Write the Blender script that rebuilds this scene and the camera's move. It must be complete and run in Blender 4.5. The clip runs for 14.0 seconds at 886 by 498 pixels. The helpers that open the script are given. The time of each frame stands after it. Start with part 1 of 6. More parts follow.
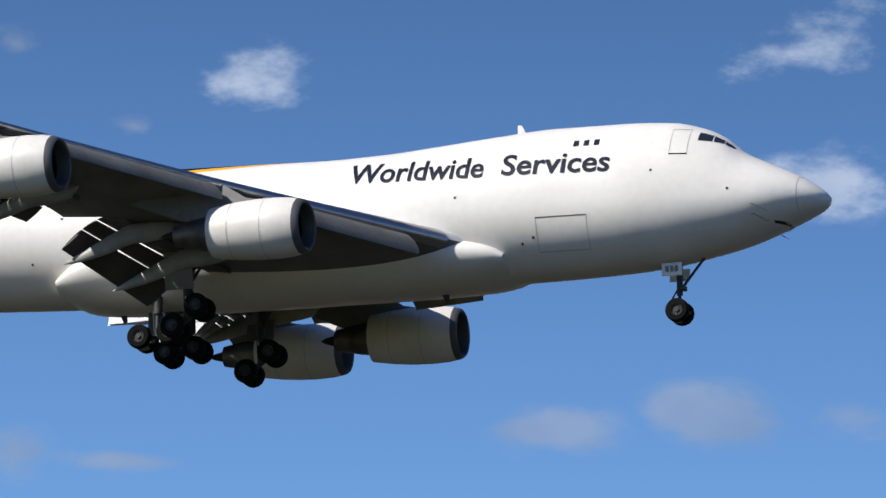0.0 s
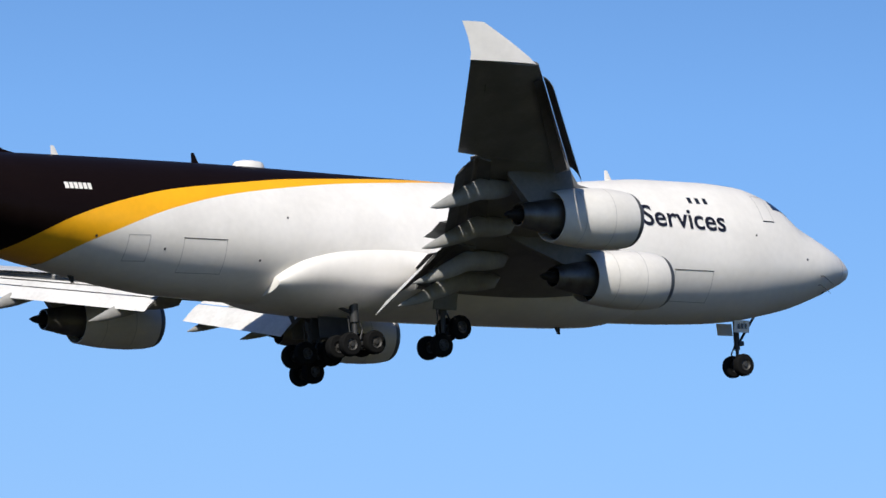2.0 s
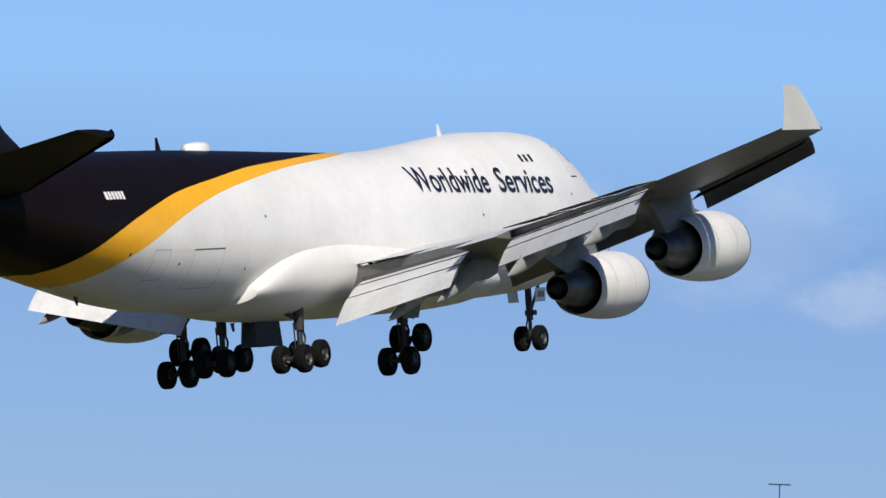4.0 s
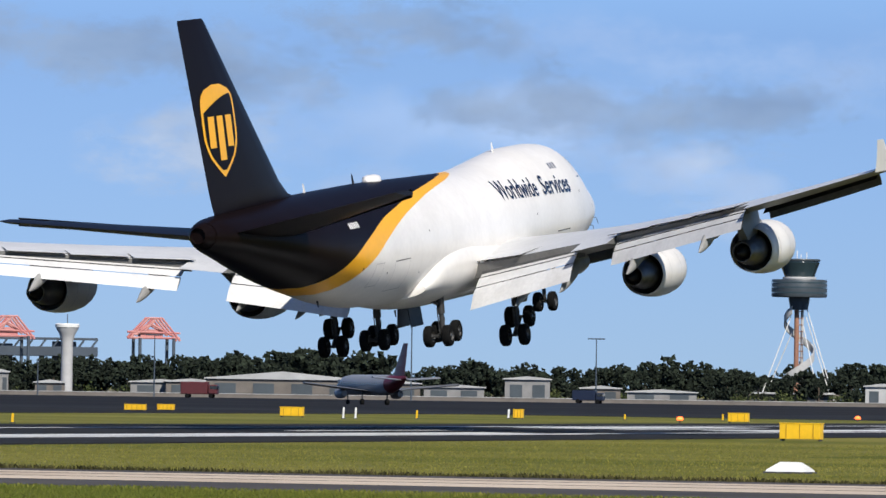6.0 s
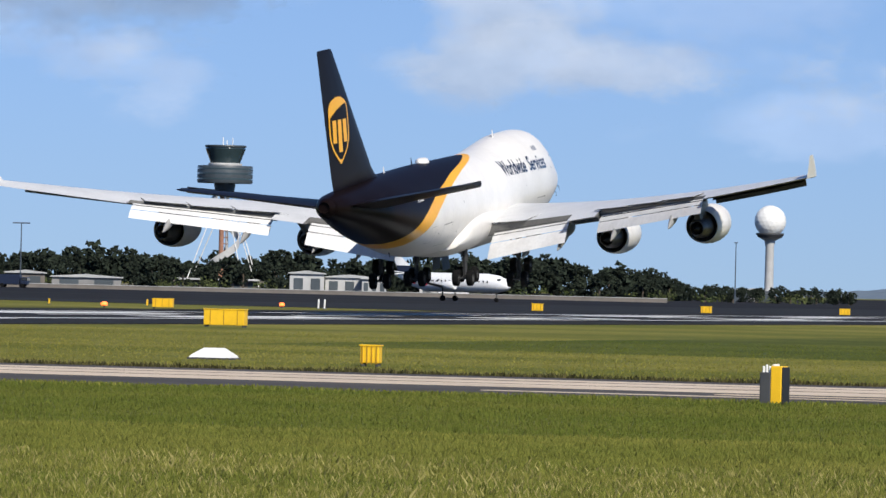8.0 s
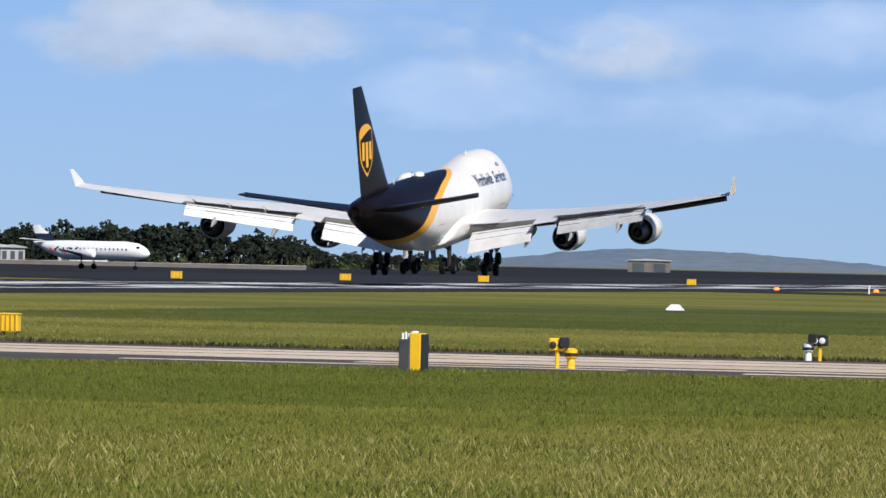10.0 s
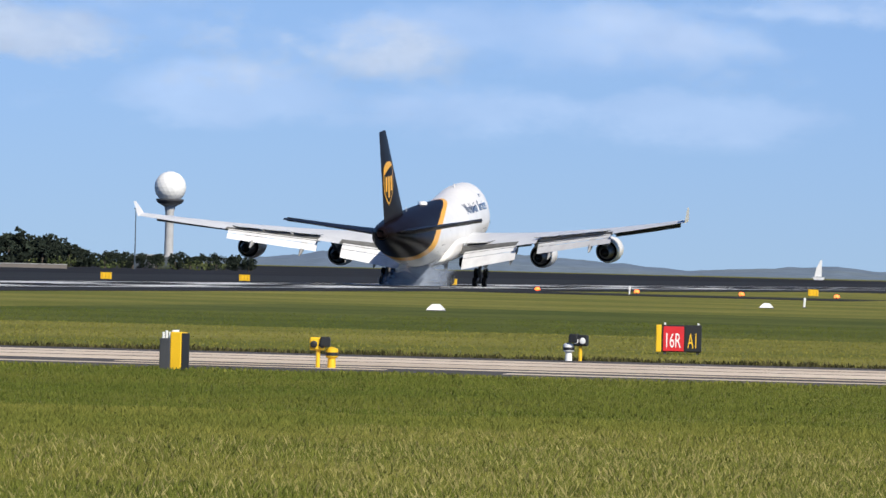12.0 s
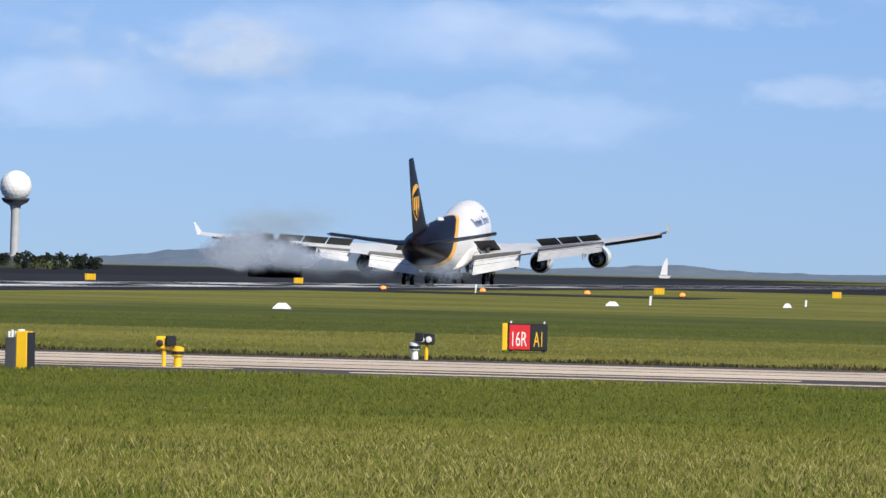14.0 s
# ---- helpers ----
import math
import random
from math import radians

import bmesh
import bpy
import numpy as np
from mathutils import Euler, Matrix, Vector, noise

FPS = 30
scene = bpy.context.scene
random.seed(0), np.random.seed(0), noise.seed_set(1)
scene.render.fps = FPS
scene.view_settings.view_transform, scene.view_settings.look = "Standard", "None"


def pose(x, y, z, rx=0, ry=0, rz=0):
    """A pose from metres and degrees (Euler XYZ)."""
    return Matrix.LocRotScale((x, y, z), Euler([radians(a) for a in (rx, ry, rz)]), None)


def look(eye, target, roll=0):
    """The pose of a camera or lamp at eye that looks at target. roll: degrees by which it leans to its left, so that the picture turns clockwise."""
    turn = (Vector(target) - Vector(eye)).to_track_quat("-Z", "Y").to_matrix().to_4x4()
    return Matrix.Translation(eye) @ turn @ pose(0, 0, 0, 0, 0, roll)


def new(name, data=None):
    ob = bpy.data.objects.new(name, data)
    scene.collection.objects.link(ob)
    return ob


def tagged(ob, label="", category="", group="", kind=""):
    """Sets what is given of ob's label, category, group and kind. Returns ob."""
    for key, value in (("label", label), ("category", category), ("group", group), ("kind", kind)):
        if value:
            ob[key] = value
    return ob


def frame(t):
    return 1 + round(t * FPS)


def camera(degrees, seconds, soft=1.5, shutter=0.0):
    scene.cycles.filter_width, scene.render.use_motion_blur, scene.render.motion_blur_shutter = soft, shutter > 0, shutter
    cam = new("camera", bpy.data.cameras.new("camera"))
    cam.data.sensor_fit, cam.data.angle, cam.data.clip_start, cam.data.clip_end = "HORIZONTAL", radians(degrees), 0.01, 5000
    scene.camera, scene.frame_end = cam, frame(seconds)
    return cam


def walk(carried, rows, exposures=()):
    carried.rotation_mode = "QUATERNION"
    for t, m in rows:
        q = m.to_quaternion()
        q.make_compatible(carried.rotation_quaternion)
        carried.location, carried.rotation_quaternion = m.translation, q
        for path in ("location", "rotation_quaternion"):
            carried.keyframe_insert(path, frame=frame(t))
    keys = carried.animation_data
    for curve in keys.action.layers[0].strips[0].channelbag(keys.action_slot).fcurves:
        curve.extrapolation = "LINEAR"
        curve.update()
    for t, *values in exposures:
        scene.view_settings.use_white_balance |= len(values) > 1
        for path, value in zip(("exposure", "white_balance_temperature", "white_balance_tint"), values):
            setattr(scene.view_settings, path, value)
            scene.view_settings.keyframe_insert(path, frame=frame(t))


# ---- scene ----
# The camera stands at the fence and pans; bearings are degrees right of the runway's heading, which is +Y.
EYE = Vector((0.0, 0.0, 2.5))
CAMERA_ROWS = [  # seconds, bearing, tilt, roll
    (0, -109.56, 10.102, 1.949), (0.25, -102.715, 10.179, 2.2), (0.5, -95.476, 10.102, 2.377),
    (0.75, -88.344, 9.821, 2.333), (1, -81.318, 9.378, 2.218), (1.25, -74.549, 8.83, 2.139),
    (1.5, -68.142, 8.215, 2.084), (1.75, -62.075, 7.601, 2.094), (2, -56.489, 7.005, 2.127),
    (2.25, -51.351, 6.449, 2.159), (2.5, -46.718, 5.922, 2.18), (2.75, -42.607, 5.381, 2.173),
    (3, -38.926, 4.832, 2.148), (3.25, -35.659, 4.293, 2.102), (3.5, -32.776, 3.775, 2.031),
    (3.75, -30.249, 3.288, 1.931), (4, -28.049, 2.839, 1.799), (4.25, -26.151, 2.436, 1.633),
    (4.5, -24.535, 2.086, 1.427), (4.75, -23.184, 1.797, 1.18), (5, -22.063, 1.557, 0.893),
    (5.25, -21.106, 1.368, 0.791), (5.5, -20.243, 1.237, 0.791), (5.75, -19.437, 1.171, 0.808),
    (6, -18.706, 1.137, 0.837), (6.25, -18.062, 1.109, 0.829), (6.5, -17.419, 1.032, 0.926),
    (6.75, -16.87, 0.921, 1.013), (7, -16.35, 0.79, 1.094), (7.25, -15.786, 0.642, 1.191),
    (7.5, -15.204, 0.499, 1.28), (7.75, -14.597, 0.386, 1.353), (8, -13.994, 0.291, 1.39),
    (8.25, -13.411, 0.217, 1.332), (8.5, -12.882, 0.158, 1.295), (8.75, -12.448, 0.113, 1.377),
    (9, -12.072, 0.084, 1.411), (9.25, -11.755, 0.071, 1.399), (9.5, -11.485, 0.071, 1.356),
    (9.75, -11.25, 0.079, 1.3), (10, -11.037, 0.093, 1.247), (10.25, -10.835, 0.11, 1.213),
    (10.5, -10.632, 0.126, 1.215), (10.75, -10.417, 0.137, 1.269), (11, -10.178, 0.141, 1.377),
    (11.25, -9.886, 0.151, 1.381), (11.5, -9.61, 0.155, 1.354), (11.75, -9.344, 0.146, 1.4),
    (12, -9.084, 0.133, 1.437), (12.25, -8.815, 0.122, 1.4), (12.5, -8.563, 0.116, 1.35),
    (12.75, -8.345, 0.124, 1.327), (13, -8.168, 0.137, 1.322), (13.25, -8.052, 0.153, 1.345),
    (13.5, -7.968, 0.166, 1.372), (13.75, -7.893, 0.162, 1.377), (14, -7.825, 0.153, 1.376),
]
PLANE_ROWS = [  # seconds, place of the main gear on the plane's ground line, heading, pitch, bank
    (0, -326.027, -128.649, 59.595, -1.354, 2.497, -2.672), (0.25, -337.037, -87.679, 59.769, -1.64, 2.579, -2.52), (0.5, -349.273, -44.639, 60.008, -2.019, 2.67, -2.456),
    (0.75, -369.015, 0.449, 61.306, -2.754, 2.788, -2.694), (1, -382.392, 49.76, 61.256, -3.419, 2.915, -2.952), (1.25, -371.123, 95.475, 57.108, -3.553, 3.024, -2.909),
    (1.5, -349.348, 134.078, 51.57, -3.522, 3.159, -2.89), (1.75, -326.18, 167.471, 46.278, -3.623, 3.368, -3.199), (2, -299.5, 193.412, 40.833, -3.604, 3.615, -3.583),
    (2.25, -268.753, 209.753, 35.155, -3.223, 3.893, -3.876), (2.5, -240.258, 220.239, 30.114, -2.747, 4.165, -4.121), (2.75, -217.795, 229.84, 26.039, -2.396, 4.369, -4.277),
    (3, -198.953, 238.126, 22.53, -2.108, 4.512, -4.334), (3.25, -183.198, 245.609, 19.497, -1.873, 4.603, -4.31), (3.5, -170.089, 252.738, 16.873, -1.685, 4.655, -4.223),
    (3.75, -159.261, 259.906, 14.604, -1.537, 4.681, -4.091), (4, -150.418, 267.471, 12.65, -1.42, 4.69, -3.932), (4.25, -143.323, 275.769, 10.983, -1.327, 4.696, -3.766),
    (4.5, -137.788, 285.13, 9.585, -1.251, 4.709, -3.609), (4.75, -133.67, 295.895, 8.444, -1.184, 4.742, -3.48), (5, -130.87, 308.433, 7.557, -1.118, 4.806, -3.397),
    (5.25, -130.688, 326.539, 7.014, -1.172, 4.885, -3.73), (5.5, -130.523, 344.648, 6.469, -1.218, 4.974, -3.999), (5.75, -130.404, 362.74, 5.986, -1.23, 5.074, -4.185),
    (6, -130.268, 380.793, 5.539, -1.223, 5.171, -4.267), (6.25, -129.965, 398.718, 5.097, -1.219, 5.235, -4.235), (6.5, -129.726, 416.546, 4.7, -1.217, 5.274, -4.133),
    (6.75, -129.854, 434.393, 4.407, -1.189, 5.288, -3.929), (7, -130.104, 452.448, 4.146, -1.117, 5.297, -3.654), (7.25, -130.274, 470.845, 3.89, -0.971, 5.334, -3.303),
    (7.5, -130.472, 489.47, 3.647, -0.763, 5.369, -2.932), (7.75, -130.697, 508.103, 3.407, -0.535, 5.374, -2.597), (8, -130.893, 526.543, 3.195, -0.335, 5.352, -2.278),
    (8.25, -130.998, 544.68, 3.002, -0.197, 5.271, -1.977), (8.5, -131.098, 562.625, 2.826, -0.107, 5.145, -1.683), (8.75, -131.245, 580.404, 2.659, -0.047, 5.031, -1.427),
    (9, -131.334, 598.092, 2.511, 0.009, 4.953, -1.24), (9.25, -131.378, 615.714, 2.363, 0.048, 4.917, -1.112), (9.5, -131.37, 633.285, 2.225, 0.088, 4.928, -1.044),
    (9.75, -131.333, 650.802, 2.098, 0.114, 4.961, -1.004), (10, -131.272, 668.288, 1.963, 0.144, 5.003, -1.005), (10.25, -131.189, 685.74, 1.839, 0.145, 5.047, -1.016),
    (10.5, -131.088, 703.172, 1.708, 0.144, 5.08, -1.028), (10.75, -130.982, 720.581, 1.57, 0.117, 5.077, -1.041), (11, -130.875, 737.991, 1.435, 0.082, 5.033, -1.025),
    (11.25, -130.771, 755.427, 1.285, 0.025, 4.953, -0.991), (11.5, -130.652, 772.936, 1.109, -0.027, 4.853, -0.968), (11.75, -130.536, 790.514, 0.959, -0.073, 4.773, -0.937),
    (12, -130.414, 808.098, 0.82, -0.117, 4.714, -0.925), (12.25, -130.293, 825.648, 0.697, -0.164, 4.673, -0.925), (12.5, -130.177, 843.11, 0.577, -0.197, 4.621, -0.95),
    (12.75, -130.063, 860.405, 0.454, -0.216, 4.578, -1.012), (13, -129.944, 877.608, 0.328, -0.249, 4.517, -1.088), (13.25, -129.844, 894.912, 0.334, -0.279, 4.753, -1.18),
    (13.5, -129.758, 912.493, 0.331, -0.305, 4.842, -1.272), (13.75, -129.673, 930.245, 0.324, -0.326, 4.843, -1.369), (14, -129.599, 948.017, 0.308, -0.347, 4.781, -1.465),
]


def bearing(az, el=0.0, d=1.0):
    a, e = radians(az), radians(el)
    return EYE + Vector((math.sin(a) * math.cos(e), math.cos(a) * math.cos(e), math.sin(e))) * d


def on_ground(az, d, z=0.0):
    a = radians(az)
    return Vector((math.sin(a) * d, math.cos(a) * d, z))


cam = camera(7.2355, 14.0, soft=1.5)
walk(cam, [(t, look(EYE, bearing(az, el, 100.0), roll)) for t, az, el, roll in CAMERA_ROWS],
     exposures=[(0.0, 0.14), (1.5, 0.1), (2.7, -0.02), (4.8, -0.08), (5.4, 0.0), (6.5, 0.16), (8.0, 0.16), (14.0, 0.25)])

# ---- light ----
SUN_AZ, SUN_EL = 139.0, 39.0
world = bpy.data.worlds.new("sky")
scene.world = world
world.use_nodes = True
wn = world.node_tree
wn.nodes.clear()
sky = wn.nodes.new("ShaderNodeTexSky")
sky.sky_type = "NISHITA"
sky.sun_disc = False
sky.sun_elevation, sky.sun_rotation = radians(SUN_EL), radians(SUN_AZ)
sky.altitude, sky.air_density, sky.dust_density, sky.ozone_density = 0.0, 1.0, 0.3, 3.0
bg = wn.nodes.new("ShaderNodeBackground")
bg.inputs["Strength"].default_value = 0.108
wo = wn.nodes.new("ShaderNodeOutputWorld")
# the clear, dry air of the day: the look-up is lifted off the hazy horizon and the blue deepened
wtc, lift, norm, tint = (wn.nodes.new(k) for k in ("ShaderNodeTexCoord", "ShaderNodeVectorMath", "ShaderNodeVectorMath", "ShaderNodeMix"))
lift.operation, norm.operation = "ADD", "NORMALIZE"
lift.inputs[1].default_value = (0, 0, 0.042)
tint.data_type, tint.blend_type = "RGBA", "MULTIPLY"
tint.inputs["Factor"].default_value = 1.0
split, deep = wn.nodes.new("ShaderNodeSeparateXYZ"), wn.nodes.new("ShaderNodeValToRGB")
deep.color_ramp.elements[0].position, deep.color_ramp.elements[0].color = 0.0, (0.453, 0.56, 0.88, 1)
deep.color_ramp.elements[1].position, deep.color_ramp.elements[1].color = 1.0, (0.34, 0.46, 0.70, 1)
for z, c in ((0.03, (0.453, 0.56, 0.885)), (0.05, (0.45, 0.55, 0.85)), (0.075, (0.66, 0.81, 1.10)), (0.105, (0.66, 0.85, 1.13)), (0.14, (0.59, 0.81, 1.12)), (0.175, (0.47, 0.66, 0.93)), (0.21, (0.37, 0.52, 0.74))):
    deep.color_ramp.elements.new(z).color = (*c, 1)
wn.links.new(wtc.outputs["Generated"], split.inputs[0])
wn.links.new(split.outputs["Z"], deep.inputs["Fac"])
wn.links.new(deep.outputs["Color"], tint.inputs["B"])
wn.links.new(wtc.outputs["Generated"], lift.inputs[0])
wn.links.new(lift.outputs["Vector"], norm.inputs[0])
wn.links.new(norm.outputs["Vector"], sky.inputs["Vector"])
wn.links.new(sky.outputs["Color"], tint.inputs["A"])
wn.links.new(tint.outputs["Result"], bg.inputs["Color"])
wn.links.new(bg.outputs["Background"], wo.inputs["Surface"])
sun_data = bpy.data.lights.new("sun", "SUN")
sun_data.energy, sun_data.angle, sun_data.color = 5.0, radians(0.53), (1.0, 0.95, 0.87)
sun = new("sun", sun_data)
sun.matrix_world = look((math.sin(radians(SUN_AZ)) * 50, math.cos(radians(SUN_AZ)) * 50, math.tan(radians(SUN_EL)) * 50), (0, 0, 0))


# ---- materials ----
def material(name, color, rough=0.6, metal=0.0, vary=0.12, scale=3.0, bump=0.0, second=None, fine=40.0, coat=0.0, spec=0.5, island=0.0, pick=0.0):
    """A surface with variation at two scales; second is a colour that noise mixes in; pick varies by object."""
    m = bpy.data.materials.new(name)
    m.use_nodes = True
    nt = m.node_tree
    p = nt.nodes["Principled BSDF"]
    p.inputs["Roughness"].default_value, p.inputs["Metallic"].default_value = rough, metal
    p.inputs["Coat Weight"].default_value, p.inputs["Specular IOR Level"].default_value = coat, spec
    tc = nt.nodes.new("ShaderNodeTexCoord")
    big, small = nt.nodes.new("ShaderNodeTexNoise"), nt.nodes.new("ShaderNodeTexNoise")
    big.inputs["Scale"].default_value, big.inputs["Detail"].default_value = scale, 6.0
    small.inputs["Scale"].default_value, small.inputs["Detail"].default_value = fine, 4.0
    for n in (big, small):
        nt.links.new(tc.outputs["Object"], n.inputs["Vector"])
    mix = nt.nodes.new("ShaderNodeMix")
    mix.data_type = "RGBA"
    b = second or tuple(c * (1 - 2 * vary) for c in color)
    mix.inputs["A"].default_value, mix.inputs["B"].default_value = (*color, 1), (*b, 1)
    ramp = nt.nodes.new("ShaderNodeMapRange")
    ramp.inputs["From Min"].default_value, ramp.inputs["From Max"].default_value = 0.38, 0.68
    nt.links.new(big.outputs["Fac"], ramp.inputs["Value"])
    factor = ramp.outputs["Result"]
    if island:
        geo, blend = nt.nodes.new("ShaderNodeNewGeometry"), nt.nodes.new("ShaderNodeMix")
        blend.inputs["Factor"].default_value = 0.5
        nt.links.new(factor, blend.inputs["A"])
        nt.links.new(geo.outputs["Random Per Island"], blend.inputs["B"])
        factor = blend.outputs["Result"]
    nt.links.new(factor, mix.inputs["Factor"])
    hsv = nt.nodes.new("ShaderNodeHueSaturation")
    val = nt.nodes.new("ShaderNodeMapRange")
    val.inputs["From Min"].default_value, val.inputs["From Max"].default_value = 0.3, 0.7
    val.inputs["To Min"].default_value, val.inputs["To Max"].default_value = 1 - vary, 1 + vary
    nt.links.new(small.outputs["Fac"], val.inputs["Value"])
    last = val.outputs["Result"]
    if island or pick:
        src = nt.nodes.new("ShaderNodeNewGeometry" if island else "ShaderNodeObjectInfo")
        rnd = nt.nodes.new("ShaderNodeMapRange")
        k = island or pick
        rnd.inputs["To Min"].default_value, rnd.inputs["To Max"].default_value = 1 - k, 1 + k
        nt.links.new(src.outputs["Random Per Island" if island else "Random"], rnd.inputs["Value"])
        mul = nt.nodes.new("ShaderNodeMath")
        mul.operation = "MULTIPLY"
        nt.links.new(last, mul.inputs[0])
        nt.links.new(rnd.outputs["Result"], mul.inputs[1])
        last = mul.outputs["Value"]
    nt.links.new(last, hsv.inputs["Value"])
    nt.links.new(mix.outputs["Result"], hsv.inputs["Color"])
    nt.links.new(hsv.outputs["Color"], p.inputs["Base Color"])
    if bump:
        bn = nt.nodes.new("ShaderNodeBump")
        bn.inputs["Strength"].default_value = bump
        nt.links.new(small.outputs["Fac"], bn.inputs["Height"])
        nt.links.new(bn.outputs["Normal"], p.inputs["Normal"])
    return m


def glow(name, color, strength):
    m = bpy.data.materials.new(name)
    m.use_nodes = True
    p = m.node_tree.nodes["Principled BSDF"]
    p.inputs["Base Color"].default_value = (*color, 1)
    p.inputs["Emission Color"].default_value, p.inputs["Emission Strength"].default_value = (*color, 1), strength
    return m


WHITE = material("white_paint", (0.80, 0.77, 0.72), 0.40, vary=0.03, scale=0.35, second=(0.74, 0.71, 0.66), fine=2.5, coat=0.15)
COWL = material("cowl_paint", (0.74, 0.715, 0.67), 0.42, vary=0.04, scale=0.5, second=(0.66, 0.635, 0.59), fine=4.0)
BROWN = material("brown_paint", (0.0070, 0.0040, 0.0038), 0.4, vary=0.05, scale=0.3, fine=3.0, spec=0.07)
GOLD = material("gold_paint", (0.90, 0.43, 0.010), 0.35, vary=0.03, scale=0.4, fine=3.0)
INK = material("title_paint", (0.016, 0.015, 0.020), 0.22, vary=0.05, coat=0.8)
# one wing paint twice: sun glare in the top's grey, shade in WINGGREY
WINGTOP = material("lit_wing_grey", (0.64, 0.64, 0.63), 0.35, vary=0.05, scale=0.5, second=(0.56, 0.56, 0.55), fine=5.0)
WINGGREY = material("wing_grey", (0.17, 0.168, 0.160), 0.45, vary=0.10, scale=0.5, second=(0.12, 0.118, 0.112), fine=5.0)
CANOE = material("fairing_grey", (0.33, 0.325, 0.31), 0.45, vary=0.08, scale=0.6, second=(0.24, 0.235, 0.22), fine=5.0)
# flap underside colour, darkened to stand for the shade below the flaps
UNDERFLAP = material("shaded_flap_underside", (0.10, 0.096, 0.09), 0.6, vary=0.15, scale=0.8, second=(0.065, 0.062, 0.058), fine=5.0)
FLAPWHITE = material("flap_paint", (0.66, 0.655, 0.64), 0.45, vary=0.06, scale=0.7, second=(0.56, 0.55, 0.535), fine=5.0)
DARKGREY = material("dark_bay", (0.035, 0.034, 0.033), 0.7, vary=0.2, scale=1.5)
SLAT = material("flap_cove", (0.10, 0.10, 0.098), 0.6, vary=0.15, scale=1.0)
BARE = material("bare_metal", (0.55, 0.54, 0.53), 0.32, 1.0, vary=0.06, scale=1.5)
LIPMETAL = material("inlet_lip_metal", (0.11, 0.11, 0.112), 0.5, 0.35, vary=0.05, scale=1.5)
CORE = material("core_metal", (0.17, 0.16, 0.15), 0.45, 0.7, vary=0.15, scale=1.2, second=(0.09, 0.083, 0.077))
# near-black metal for duct and nozzle insides and the sooty plug
DARKMETAL = material("dark_engine_metal", (0.022, 0.020, 0.019), 0.6, 0.2, vary=0.15, spec=0.2)
RUBBER = material("tyre_rubber", (0.009, 0.009, 0.009), 0.85, vary=0.15, scale=4.0, spec=0.08)
HUB = material("wheel_hub", (0.055, 0.053, 0.05), 0.5, 0.2, vary=0.1)
STEEL = material("gear_steel", (0.04, 0.04, 0.04), 0.55, 0.1, vary=0.15)
GLASS = material("cockpit_glass", (0.02, 0.022, 0.025), 0.08, vary=0.02, coat=1.0)
PANEL = material("seam_paint", (0.50, 0.485, 0.46), 0.5, vary=0.1)


# ---- mesh helpers ----
def mesh_of(bm, name, mats, sharp=35.0):
    bmesh.ops.recalc_face_normals(bm, faces=bm.faces)
    me = bpy.data.meshes.new(name)
    bm.to_mesh(me)
    bm.free()
    for m in mats:
        me.materials.append(m)
    if me.polygons:
        me.polygons.foreach_set("use_smooth", [True] * len(me.polygons))
        me.set_sharp_from_angle(angle=radians(sharp))
    return me


def part(name, bm, mat, parent=None, label="", at=None, sharp=35.0):
    ob = new(name, mesh_of(bm, name, mat if isinstance(mat, (list, tuple)) else [mat], sharp))
    if parent is not None:
        ob.parent = parent
    if at is not None:
        ob.matrix_basis = at
    if label:
        tagged(ob, label)
    return ob


def base(name, at, label, category, group="", kind=""):
    ob = new(name)
    ob.empty_display_size = 0.2
    ob.matrix_basis = at if isinstance(at, Matrix) else Matrix.Translation(at)
    return tagged(ob, label, category, group, kind)


def loft(bm, rings, closed=True, caps=True, mat=0):
    rows = [[bm.verts.new(p) for p in r] for r in rings]
    n = len(rows[0])
    for a, b in zip(rows, rows[1:]):
        for i in range(n if closed else n - 1):
            j = (i + 1) % n
            try:
                f = bm.faces.new((a[i], a[j], b[j], b[i]))
                f.material_index = mat
            except ValueError:
                pass
    if caps and closed:
        for r in (rows[0], rows[-1]):
            try:
                bm.faces.new(r).material_index = mat
            except ValueError:
                pass
    return bm


def ring(c, r, axis="x", n=24, ry=None):
    out = []
    for i in range(n):
        a = 2 * math.pi * i / n
        u, v = r * math.cos(a), (ry or r) * math.sin(a)
        out.append({"x": (c[0], c[1] + u, c[2] + v), "y": (c[0] + u, c[1], c[2] + v), "z": (c[0] + u, c[1] + v, c[2])}[axis])
    return out


def tube(bm, a, b, r, r2=None, n=10, mat=0):
    a, b = Vector(a), Vector(b)
    q = (b - a).to_track_quat("Z", "Y")
    rs = []
    for p, rad in ((a, r), (b, r if r2 is None else r2)):
        rs.append([p + q @ Vector((rad * math.cos(2 * math.pi * i / n), rad * math.sin(2 * math.pi * i / n), 0)) for i in range(n)])
    return loft(bm, rs, mat=mat)


def box(bm, c, size, bevel=0.0, rot=None, mat=0):
    res = bmesh.ops.create_cube(bm, size=1.0)
    vs = res["verts"]
    m = Matrix.Translation(c) @ (rot or Matrix()) @ Matrix.Diagonal((*size, 1))
    bmesh.ops.transform(bm, matrix=m, verts=vs)
    fs = {f for v in vs for f in v.link_faces}
    for f in fs:
        f.material_index = mat
    if bevel:
        bmesh.ops.bevel(bm, geom=list({e for f in fs for e in f.edges}), offset=bevel, segments=1, affect="EDGES")
    return bm


def B():
    return bmesh.new()


